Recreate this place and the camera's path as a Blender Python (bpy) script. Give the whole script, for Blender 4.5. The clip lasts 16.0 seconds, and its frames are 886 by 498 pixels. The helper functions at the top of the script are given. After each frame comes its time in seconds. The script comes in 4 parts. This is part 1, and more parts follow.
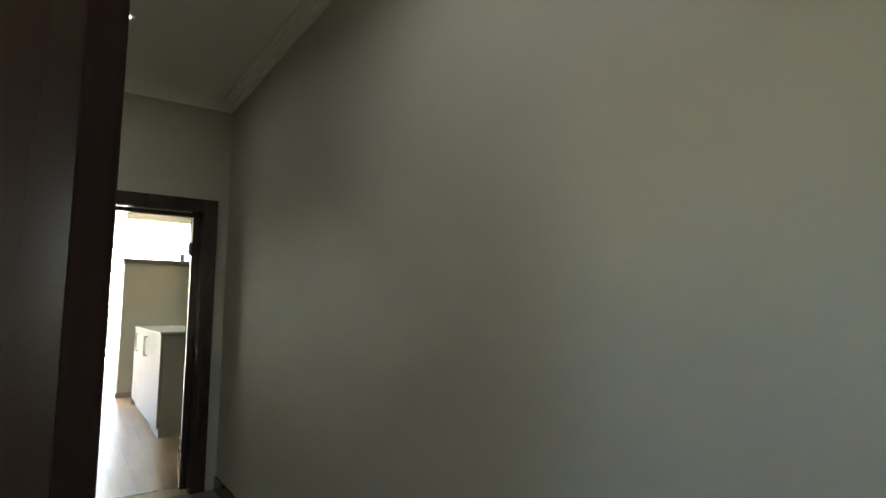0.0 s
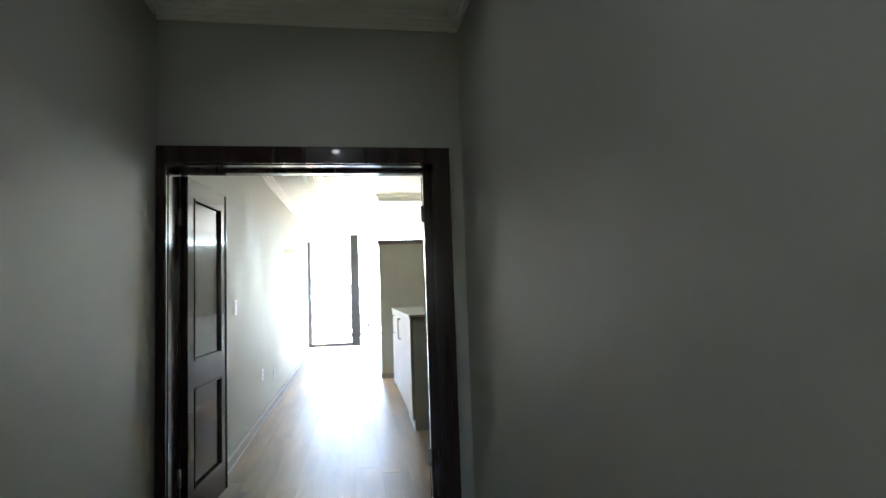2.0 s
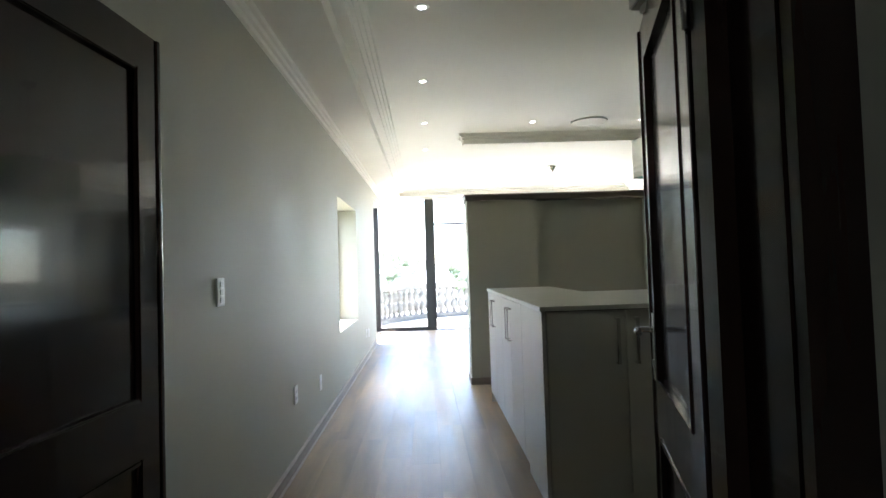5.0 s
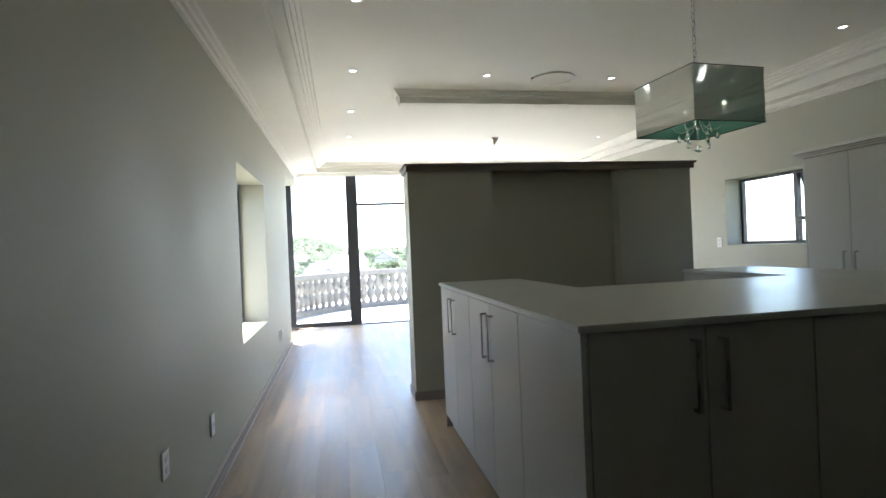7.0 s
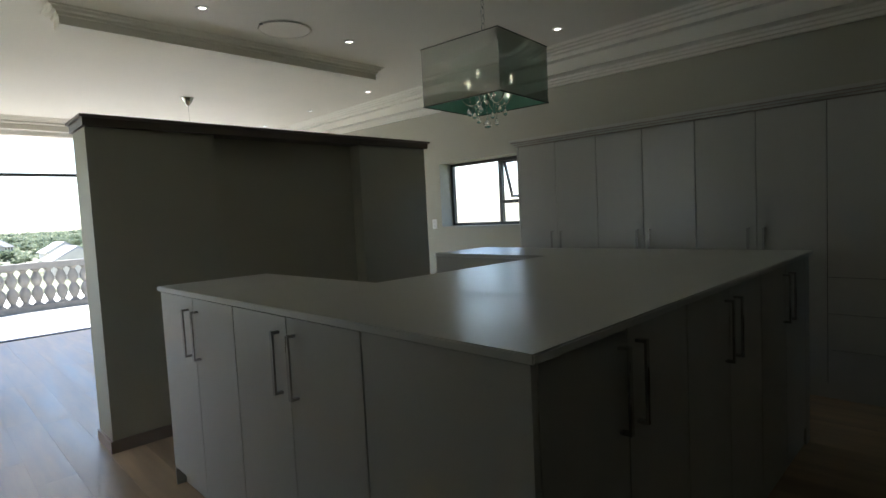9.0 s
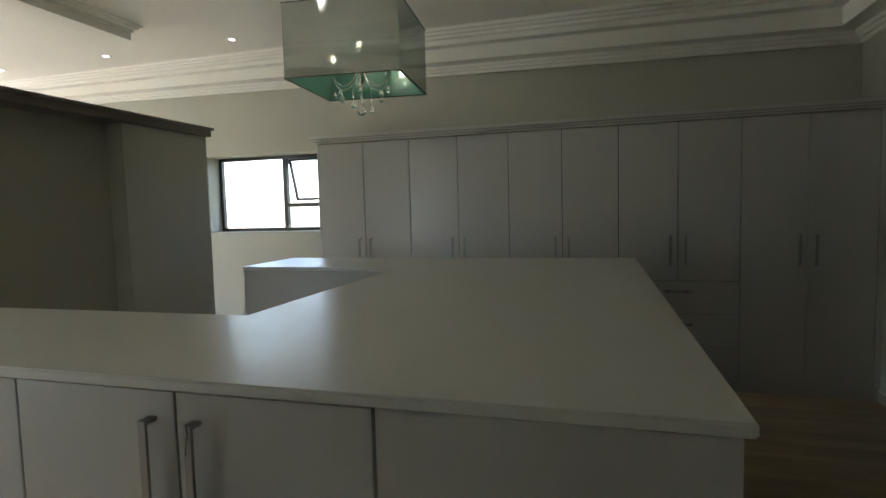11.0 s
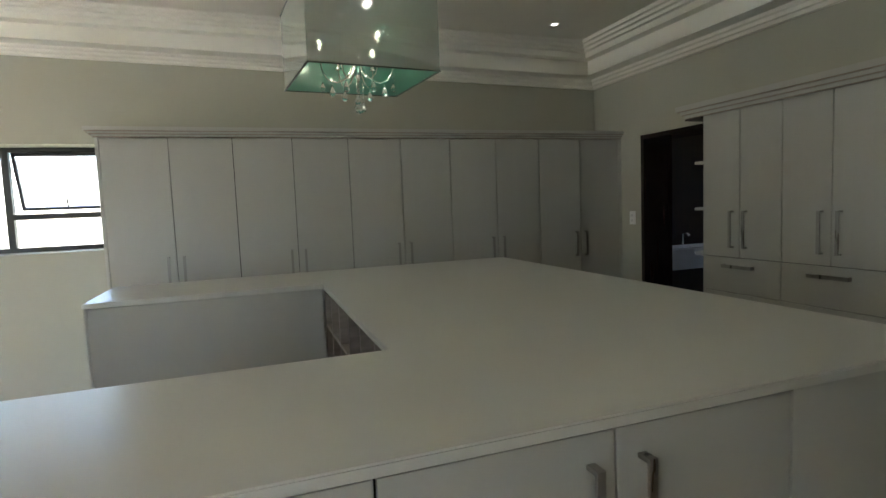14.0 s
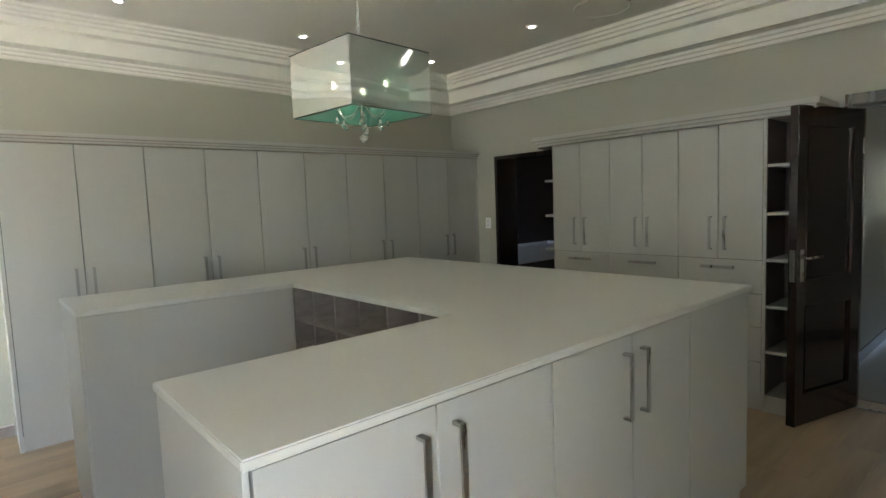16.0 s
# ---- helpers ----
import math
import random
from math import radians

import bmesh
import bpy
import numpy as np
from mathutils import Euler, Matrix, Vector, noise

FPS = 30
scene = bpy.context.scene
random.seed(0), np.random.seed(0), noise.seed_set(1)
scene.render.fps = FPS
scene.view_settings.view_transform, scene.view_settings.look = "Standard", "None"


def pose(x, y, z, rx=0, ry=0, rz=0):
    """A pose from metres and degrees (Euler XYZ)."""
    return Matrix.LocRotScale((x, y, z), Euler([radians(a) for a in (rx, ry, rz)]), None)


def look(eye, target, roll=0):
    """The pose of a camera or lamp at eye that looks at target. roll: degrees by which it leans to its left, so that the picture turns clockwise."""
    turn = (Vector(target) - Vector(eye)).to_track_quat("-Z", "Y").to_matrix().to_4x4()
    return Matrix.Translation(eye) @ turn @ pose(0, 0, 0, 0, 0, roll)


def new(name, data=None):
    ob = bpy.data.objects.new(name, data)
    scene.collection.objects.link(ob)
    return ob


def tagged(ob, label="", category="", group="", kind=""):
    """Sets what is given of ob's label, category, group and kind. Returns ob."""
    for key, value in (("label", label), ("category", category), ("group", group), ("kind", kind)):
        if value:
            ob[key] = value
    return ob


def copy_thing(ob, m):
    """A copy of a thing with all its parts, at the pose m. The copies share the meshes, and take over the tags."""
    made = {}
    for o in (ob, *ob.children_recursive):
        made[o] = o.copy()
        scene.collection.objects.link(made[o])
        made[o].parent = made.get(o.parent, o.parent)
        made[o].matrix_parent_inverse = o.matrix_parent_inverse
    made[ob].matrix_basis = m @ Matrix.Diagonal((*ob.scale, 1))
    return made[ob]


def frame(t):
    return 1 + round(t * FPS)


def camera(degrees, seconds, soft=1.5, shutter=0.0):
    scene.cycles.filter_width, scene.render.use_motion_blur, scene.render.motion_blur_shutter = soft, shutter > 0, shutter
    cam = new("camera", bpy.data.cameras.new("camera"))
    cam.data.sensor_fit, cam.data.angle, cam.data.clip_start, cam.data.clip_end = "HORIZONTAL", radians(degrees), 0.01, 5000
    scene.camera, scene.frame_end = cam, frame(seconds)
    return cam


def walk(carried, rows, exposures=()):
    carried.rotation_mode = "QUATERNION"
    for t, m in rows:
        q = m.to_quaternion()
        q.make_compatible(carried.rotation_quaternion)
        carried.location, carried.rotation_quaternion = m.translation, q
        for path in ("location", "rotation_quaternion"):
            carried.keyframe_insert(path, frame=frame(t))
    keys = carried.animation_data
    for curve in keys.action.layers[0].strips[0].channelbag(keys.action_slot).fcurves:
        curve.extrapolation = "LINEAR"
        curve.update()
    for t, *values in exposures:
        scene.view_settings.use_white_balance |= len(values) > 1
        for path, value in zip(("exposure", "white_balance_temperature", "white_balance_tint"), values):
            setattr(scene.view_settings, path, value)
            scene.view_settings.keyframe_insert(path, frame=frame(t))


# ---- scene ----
cam = camera(79.2, 16.0)
PATH = [
    (0, (0.45, -0.212, 1.315), (1.6, 1.41, 1.537), 0.1),
    (0.5, (0.485, -0.016, 1.341), (1.454, 1.725, 1.517), -1.8),
    (1, (0.665, 0.277, 1.336), (1.349, 2.148, 1.51), -2.1),
    (1.5, (0.757, 0.647, 1.345), (1.227, 2.583, 1.517), -2.1),
    (2, (0.811, 1.013, 1.307), (1.141, 2.98, 1.453), -2.0),
    (2.5, (0.816, 1.381, 1.282), (1.034, 3.366, 1.391), -1.8),
    (3, (0.809, 1.793, 1.291), (0.955, 3.786, 1.375), -1.8),
    (3.5, (0.806, 2.2, 1.284), (0.909, 4.196, 1.362), -1.8),
    (4, (0.781, 2.576, 1.274), (0.841, 4.574, 1.35), -1.8),
    (6.5, (0.645, 4.247, 1.32), (0.809, 6.24, 1.346), -2.2),
    (7, (0.6, 4.495, 1.325), (0.976, 6.459, 1.32), -2.4),
    (7.5, (0.563, 4.741, 1.352), (1.222, 6.629, 1.293), -2.5),
    (8, (0.532, 4.991, 1.355), (1.466, 6.757, 1.271), -2.7),
    (8.5, (0.478, 5.193, 1.361), (1.628, 6.826, 1.253), -2.9),
    (9, (0.414, 5.376, 1.365), (1.819, 6.793, 1.237), -2.9),
    (9.5, (0.389, 5.583, 1.347), (1.979, 6.789, 1.212), -2.9),
    (10, (0.398, 5.805, 1.37), (2.131, 6.794, 1.23), -2.1),
    (12.5, (0.523, 6.95, 1.399), (2.517, 6.934, 1.243), -2.2),
    (13, (0.54, 7.193, 1.404), (2.525, 7.004, 1.247), -2.2),
    (13.5, (0.561, 7.436, 1.446), (2.507, 7.007, 1.277), -2.1),
    (14, (0.544, 7.668, 1.446), (2.422, 7.0, 1.282), -2.3),
    (14.5, (0.508, 7.904, 1.463), (2.307, 7.048, 1.293), -2.2),
    (15, (0.449, 8.153, 1.489), (2.172, 7.152, 1.316), -2.4),
    (15.5, (0.408, 8.444, 1.513), (2.012, 7.263, 1.334), -2.0),
    (16, (0.392, 8.718, 1.499), (1.893, 7.408, 1.329), -2.2),
]
EXPOSURES = [(0, 5.07, 7240), (0.5, 5.34, 6840), (1, 5.16, 6440), (1.5, 5.09, 6190), (2, 4.85, 6090), (3, 4.39, 6190), (4, 4.02, 6090), (6.5, 3.38, 6120), (7, 3.16, 6120), (8, 2.64, 6120), (9, 2.24, 6270), (10, 2.57, 6430), (12.5, 3.74, 6630), (13.5, 3.73, 6530), (14.5, 3.94, 6580), (16, 4.42, 6530)]
walk(cam, [(t, look(eye, target, roll)) for t, eye, target, roll in PATH], [(t, s, k, 10 if t < 10 else 12) for t, s, k in EXPOSURES])

# ---- world, sun and sky ----
world = bpy.data.worlds.new("sky")
scene.world = world
world.use_nodes = True
wn = world.node_tree
sky = wn.nodes.new("ShaderNodeTexSky")
sky.sky_type, sky.sun_disc = "NISHITA", False
sky.sun_elevation, sky.sun_rotation = radians(75.7), radians(-48)
wn.links.new(sky.outputs[0], wn.nodes["Background"].inputs[0])
wn.nodes["Background"].inputs[1].default_value = 0.15
sun = new("sun", bpy.data.lights.new("sun", "SUN"))
sun.data.energy, sun.data.angle, sun.data.color = 4.4, radians(0.53), (1.0, 0.965, 0.915)
sun.matrix_world = look((-1.9, 1.7, 10), (0, 0, 0))
sun.data.use_shadow = True


# ---- materials ----
def material(name, color, rough=0.5, metal=0.0, vary=0.06, scale=6.0, bump=0.02, bump_scale=120.0, stretch=(1, 1, 1), coat=0.0, piece=0.0, spec=0.5):
    m = bpy.data.materials.new(name)
    m.use_nodes = True
    nt = m.node_tree
    b = nt.nodes["Principled BSDF"]
    co = nt.nodes.new("ShaderNodeTexCoord")
    mp = nt.nodes.new("ShaderNodeMapping")
    mp.inputs["Scale"].default_value = stretch
    nt.links.new(co.outputs["Object"], mp.inputs[0])
    if piece:
        info = nt.nodes.new("ShaderNodeObjectInfo")
        far = nt.nodes.new("ShaderNodeMath")
        far.operation = "MULTIPLY"
        far.inputs[1].default_value = 37.0
        nt.links.new(info.outputs["Random"], far.inputs[0])
        nt.links.new(far.outputs[0], mp.inputs["Location"])
    n1 = nt.nodes.new("ShaderNodeTexNoise")
    n1.inputs["Scale"].default_value, n1.inputs["Detail"].default_value = scale, 4
    n2 = nt.nodes.new("ShaderNodeTexNoise")
    n2.inputs["Scale"].default_value, n2.inputs["Detail"].default_value = bump_scale, 3
    nt.links.new(mp.outputs[0], n1.inputs["Vector"])
    nt.links.new(mp.outputs[0], n2.inputs["Vector"])
    ramp = nt.nodes.new("ShaderNodeMapRange")
    ramp.inputs[1].default_value, ramp.inputs[2].default_value = 0.3, 0.7
    ramp.inputs[3].default_value, ramp.inputs[4].default_value = 1 - vary, 1 + vary
    nt.links.new(n1.outputs[0], ramp.inputs[0])
    hsv = nt.nodes.new("ShaderNodeHueSaturation")
    hsv.inputs["Color"].default_value = (*color, 1)
    last = ramp.outputs[0]
    if piece:
        r2 = nt.nodes.new("ShaderNodeMapRange")
        r2.inputs[3].default_value, r2.inputs[4].default_value = 1 - piece, 1 + piece
        nt.links.new(info.outputs["Random"], r2.inputs[0])
        mul = nt.nodes.new("ShaderNodeMath")
        mul.operation = "MULTIPLY"
        nt.links.new(last, mul.inputs[0])
        nt.links.new(r2.outputs[0], mul.inputs[1])
        last = mul.outputs[0]
    nt.links.new(last, hsv.inputs["Value"])
    nt.links.new(hsv.outputs[0], b.inputs["Base Color"])
    rr = nt.nodes.new("ShaderNodeMapRange")
    rr.inputs[1].default_value, rr.inputs[2].default_value = 0.3, 0.7
    rr.inputs[3].default_value, rr.inputs[4].default_value = max(0.02, rough * 0.85), min(1, rough * 1.15)
    nt.links.new(n1.outputs[0], rr.inputs[0])
    nt.links.new(rr.outputs[0], b.inputs["Roughness"])
    b.inputs["Metallic"].default_value = metal
    b.inputs["Coat Weight"].default_value = coat
    b.inputs["Specular IOR Level"].default_value = spec
    if bump:
        bp = nt.nodes.new("ShaderNodeBump")
        bp.inputs["Strength"].default_value, bp.inputs["Distance"].default_value = bump, 0.01
        nt.links.new(n2.outputs[0], bp.inputs["Height"])
        nt.links.new(bp.outputs[0], b.inputs["Normal"])
    return m


def glowing(name, color, strength):
    m = bpy.data.materials.new(name)
    m.use_nodes = True
    b = m.node_tree.nodes["Principled BSDF"]
    b.inputs["Base Color"].default_value = (*color, 1)
    b.inputs["Emission Color"].default_value = (*color, 1)
    b.inputs["Emission Strength"].default_value = strength
    return m


def glassy(name, color=(1, 1, 1), rough=0.0):
    m = bpy.data.materials.new(name)
    m.use_nodes = True
    b = m.node_tree.nodes["Principled BSDF"]
    b.inputs["Base Color"].default_value = (*color, 1)
    b.inputs["Transmission Weight"].default_value = 1
    b.inputs["Roughness"].default_value = rough
    b.inputs["IOR"].default_value = 1.45
    return m


def sheer(name, color, opaque, rough, scatter="ShaderNodeBsdfTranslucent", sheen=0.6, clear=None):
    """A thin sheer cloth: part of the light goes straight through, the rest is a satin sheen and scattered light."""
    m = bpy.data.materials.new(name)
    m.use_nodes = True
    nt = m.node_tree
    nt.nodes.remove(nt.nodes["Principled BSDF"])
    out = nt.nodes["Material Output"]
    tr = nt.nodes.new("ShaderNodeBsdfTransparent")
    tr.inputs[0].default_value = (*(clear or color), 1)
    tl = nt.nodes.new(scatter)
    tl.inputs[0].default_value = (*color, 1)
    gl = nt.nodes.new("ShaderNodeBsdfGlossy")
    gl.inputs[0].default_value = (0.86, 0.87, 0.85, 1)
    gl.inputs["Roughness"].default_value = rough
    co = nt.nodes.new("ShaderNodeTexCoord")
    wv = nt.nodes.new("ShaderNodeTexNoise")
    wv.inputs["Scale"].default_value, wv.inputs["Detail"].default_value = 1.7, 0
    mp = nt.nodes.new("ShaderNodeMapping")
    mp.inputs["Scale"].default_value = (0.7, 0.7, 2.2)
    nt.links.new(co.outputs["Object"], mp.inputs[0])
    nt.links.new(mp.outputs[0], wv.inputs["Vector"])
    bp = nt.nodes.new("ShaderNodeBump")
    bp.inputs["Strength"].default_value, bp.inputs["Distance"].default_value = 0.3, 0.03
    nt.links.new(wv.outputs[0], bp.inputs["Height"])
    nt.links.new(bp.outputs[0], gl.inputs["Normal"])
    a = nt.nodes.new("ShaderNodeMixShader")
    a.inputs[0].default_value = sheen
    nt.links.new(tl.outputs[0], a.inputs[1])
    nt.links.new(gl.outputs[0], a.inputs[2])
    b = nt.nodes.new("ShaderNodeMixShader")
    b.inputs[0].default_value = opaque
    nt.links.new(tr.outputs[0], b.inputs[1])
    nt.links.new(a.outputs[0], b.inputs[2])
    nt.links.new(b.outputs[0], out.inputs[0])
    return m


def leafy(name, color, scale):
    """Leaves: half of the light is scattered back and half through."""
    m = material(name, color, 0.8, vary=0.3, scale=scale, bump=0)
    nt = m.node_tree
    p = nt.nodes["Principled BSDF"]
    tl = nt.nodes.new("ShaderNodeBsdfTranslucent")
    tl.inputs[0].default_value = (*color, 1)
    mx = nt.nodes.new("ShaderNodeMixShader")
    nt.links.new(p.outputs[0], mx.inputs[1])
    nt.links.new(tl.outputs[0], mx.inputs[2])
    nt.links.new(mx.outputs[0], nt.nodes["Material Output"].inputs[0])
    return m


PAINT = material("sage_grey_paint", (0.435, 0.42, 0.338), 0.58, vary=0.03, scale=1.5, bump=0.06, bump_scale=260)
PAINT_DARK = material("cool_grey_paint", (0.447, 0.442, 0.385), 0.5, vary=0.03, scale=1.5, bump=0.06, bump_scale=260)
WHITE = material("white_ceiling_paint", (0.82, 0.79, 0.71), 0.7, vary=0.02, scale=2, bump=0.05, bump_scale=200)
OUTSIDE_PAINT = material("pale_stone_tile", (0.56, 0.54, 0.50), 0.7, vary=0.05, scale=3, bump=0.1, bump_scale=90)
FLOORWOOD = material("oak_laminate", (0.395, 0.282, 0.17), 0.41, vary=0.27, scale=2.2, bump=0.03, bump_scale=50, stretch=(4, 0.42, 1), piece=0.05, spec=0.8)
# brown board; on the side room walls its near-black colour stands for darkness
DARKBOARD_AND_SHADE = material("dark_board_and_room_shade", (0.045, 0.03, 0.026), 0.65, vary=0.25, scale=6, bump=0.03, stretch=(4, 4, 0.4))
SHELFBOARD = material("brown_shelf_lining", (0.13, 0.10, 0.088), 0.55, vary=0.2, scale=6, bump=0.03, stretch=(4, 4, 0.4))
GAP = material("dark_joint", (0.06, 0.045, 0.035), 0.7, vary=0.1)
TILE = material("grey_floor_tile", (0.22, 0.215, 0.185), 0.34, vary=0.08, scale=3, bump=0.01)
MAHOGANY = material("dark_mahogany", (0.028, 0.0145, 0.0115), 0.19, vary=0.2, scale=3, bump=0.015, bump_scale=22, stretch=(5, 5, 0.3), coat=0.3, spec=0.45)
CABINET = material("greige_laminate", (0.488, 0.481, 0.438), 0.33, vary=0.03, scale=3, bump=0, bump_scale=300, stretch=(1, 1, 0.3))
RAWEDGE = material("unpolished_dark_timber", (0.022, 0.012, 0.01), 0.95, vary=0.2, scale=8, bump=0.05, spec=0.05)
# sand tone picked to warm the light bounced into the passage
LOBBY_BOUNCE = material("sand_bounce_paint", (0.40, 0.315, 0.225), 0.6, vary=0.04, scale=1.5, bump=0.06, bump_scale=260)
# near-black bodies: the shade in the gaps between fronts is in this colour
CARCASS = material("gap_shade_board", (0.05, 0.048, 0.044), 0.7, vary=0.1, scale=5, bump=0.02)
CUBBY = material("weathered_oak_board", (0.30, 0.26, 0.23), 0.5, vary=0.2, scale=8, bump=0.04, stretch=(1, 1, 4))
QUARTZ = material("pale_quartz", (0.60, 0.594, 0.545), 0.33, vary=0.025, scale=4, bump=0)
CAPWOOD = material("taupe_cap_board", (0.17, 0.14, 0.115), 0.45, vary=0.15, scale=8, bump=0.03, stretch=(0.4, 4, 4))
SKIRT = material("grey_brown_skirting", (0.31, 0.255, 0.22), 0.45, vary=0.15, scale=8, bump=0.03)
CROWN_SHADOW = material("crown_shadow_strip", (0.36, 0.31, 0.26), 0.6, vary=0.1, bump=0)
STEEL = material("brushed_steel", (0.36, 0.345, 0.325), 0.3, 1.0, vary=0.06, scale=30, bump=0.02, stretch=(1, 1, 0.1))
CHROME = material("chrome", (0.75, 0.75, 0.74), 0.08, 1.0, vary=0.02, bump=0)
ALU = material("charcoal_aluminium", (0.035, 0.036, 0.038), 0.4, 0.2, vary=0.08, scale=8, bump=0.02)
PLASTIC = material("white_plastic", (0.78, 0.78, 0.76), 0.3, vary=0.02, bump=0)
SKIRT_EDGE = material("pale_skirting_edge", (0.62, 0.56, 0.51), 0.6, vary=0.04, bump=0)
SATIN = material("satin_grey_plastic", (0.62, 0.62, 0.61), 0.3, vary=0.02, bump=0)
GREY_PLASTIC = material("grey_plastic", (0.25, 0.25, 0.25), 0.4, vary=0.02, bump=0)
CERAMIC = material("white_ceramic", (0.75, 0.76, 0.78), 0.15, vary=0.02, bump=0)
BALUSTER = material("cast_stone", (0.20, 0.19, 0.168), 0.8, vary=0.15, scale=9, bump=0.15, bump_scale=60)
GLASS = glassy("clear_glass")
CRYSTAL = glassy("crystal", (0.98, 1, 0.99))
FROST = material("frosted_diffuser", (0.8, 0.8, 0.78), 0.5, vary=0.02, bump=0)
LAMP = glowing("lit_lamp", (1.0, 0.97, 0.9), 2.2)
BULB = glowing("lit_candle_bulb", (1.0, 0.94, 0.74), 8.0)
SHEER = sheer("silver_sheer_shade", (0.80, 0.795, 0.78), 0.66, 0.05, "ShaderNodeBsdfDiffuse", 0.78)
LINING = sheer("green_sheer_lining", (0.19, 0.50, 0.435), 0.46, 0.3, sheen=0.12, clear=(0.88, 0.93, 0.89))
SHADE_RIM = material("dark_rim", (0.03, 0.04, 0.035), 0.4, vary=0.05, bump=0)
SOIL = material("dry_grass_ground", (0.145, 0.15, 0.09), 0.9, vary=0.3, scale=0.08, bump=0.1)
LEAF = leafy("leaf_green", (0.145, 0.175, 0.11), 0.6)
SCRUB = leafy("scrub_green", (0.165, 0.195, 0.13), 0.08)
ROOF = material("pale_tile_roof", (0.22, 0.21, 0.21), 0.7, vary=0.15, scale=2, bump=0.05, piece=0.55)
HOUSEWALL = material("house_plaster", (0.50, 0.44, 0.37), 0.85, vary=0.08, scale=1, bump=0.05, piece=0.2)
BARK = material("bark", (0.10, 0.075, 0.05), 0.9, vary=0.2, bump=0.1)
DARKGLASS = material("window_pane", (0.03, 0.035, 0.04), 0.1, vary=0.05, bump=0)


# ---- mesh helpers ----
def bx(bm, x0, x1, y0, y1, z0, z1):
    v = [bm.verts.new(p) for p in ((x0, y0, z0), (x1, y0, z0), (x1, y1, z0), (x0, y1, z0), (x0, y0, z1), (x1, y0, z1), (x1, y1, z1), (x0, y1, z1))]
    for f in ((3, 2, 1, 0), (4, 5, 6, 7), (0, 1, 5, 4), (1, 2, 6, 5), (2, 3, 7, 6), (3, 0, 4, 7)):
        bm.faces.new([v[i] for i in f])
    return bm


def box(x0, x1, y0, y1, z0, z1, bevel=0.0):
    bm = bx(bmesh.new(), x0, x1, y0, y1, z0, z1)
    if bevel:
        bmesh.ops.bevel(bm, geom=bm.edges[:], offset=bevel, segments=2, affect="EDGES", profile=0.6)
    return bm


def boxes(*rows):
    bm = bmesh.new()
    for r in rows:
        bx(bm, *r)
    return bm


def lathe(profile, steps=16, centre=(0, 0, 0), smooth=True):
    bm = bmesh.new()
    rings = []
    for r, z in profile:
        rings.append([bm.verts.new((centre[0] + max(r, 1e-4) * math.cos(a), centre[1] + max(r, 1e-4) * math.sin(a), centre[2] + z)) for a in (2 * math.pi * k / steps for k in range(steps))])
    for a, b in zip(rings, rings[1:]):
        for k in range(steps):
            bm.faces.new((a[k], a[(k + 1) % steps], b[(k + 1) % steps], b[k]))
    bm.faces.new(rings[0][::-1])
    bm.faces.new(rings[-1])
    for f in bm.faces:
        f.smooth = smooth and len(f.verts) == 4
    return bm


def tube(bm, points, r, steps=8):
    """A round bar along points, added to bm."""
    rings = []
    pts = [Vector(p) for p in points]
    for i, p in enumerate(pts):
        d = (pts[min(i + 1, len(pts) - 1)] - pts[max(i - 1, 0)]).normalized()
        u = d.cross(Vector((0.31, 0.77, 0.55))).normalized()
        w = d.cross(u)
        rings.append([bm.verts.new(p + r * (math.cos(a) * u + math.sin(a) * w)) for a in (2 * math.pi * k / steps for k in range(steps))])
    for a, b in zip(rings, rings[1:]):
        for k in range(steps):
            bm.faces.new((a[k], a[(k + 1) % steps], b[(k + 1) % steps], b[k])).smooth = True
    bm.faces.new(rings[0][::-1])
    bm.faces.new(rings[-1])
    return bm


def solid(name, bm, mat):
    bmesh.ops.recalc_face_normals(bm, faces=bm.faces[:])
    me = bpy.data.meshes.new(name)
    bm.to_mesh(me)
    bm.free()
    me.materials.append(mat)
    return new(name, me)


def part(name, bm, mat, parent, label=""):
    ob = solid(name, bm, mat)
    ob.parent = parent
    return tagged(ob, label)


def piece(name, me, parent, m):
    ob = new(name, me)
    ob.parent = parent
    ob.matrix_basis = m
    return ob


def thing(name, m, label, category, group="", kind=""):
    ob = new(name)
    ob.empty_display_size = 0.1
    ob.matrix_basis = m
    return tagged(ob, label, category, group, kind)


def structure(name, bm, mat, label, category):
    return tagged(solid(name, bm, mat), label, category, "", "structure")


# ---- plan ----
XW, XE, YD, YG = -0.155, 5.125, 4.39, 14.33
YC = 4.10
CL, CR = -0.232, 1.46
TOP = 3.05
CEIL = 2.87
PCEIL = 2.94

# ---- large structure ----
structure("floor", box(-0.5, XE + 0.3, YC - 0.02, YG + 0.05, -0.2, -0.012), GAP, "dark base under the oak laminate planks", "floor")
structure("floor_passage", box(-2.2, 3.2, -3.4, YC - 0.02, -0.2, 0.0), TILE, "grey glossy floor tiles of the passage", "floor")
structure("wall_west", boxes(
    (XW - 0.3, XW, 4.376, 8.80, 0, TOP), (XW - 0.3, -0.222, YC, 4.376, 0, TOP), (XW - 0.3, XW, 10.28, 12.66, 0, TOP),
    (XW - 0.3, XW, 8.80, 10.28, 0, 0.65), (XW - 0.3, XW, 8.80, 10.28, 2.05, TOP),
    (XW - 0.3, XW, 12.66, YG + 0.1, 2.53, TOP)), PAINT, "sage grey painted plaster wall with a deep window", "wall")
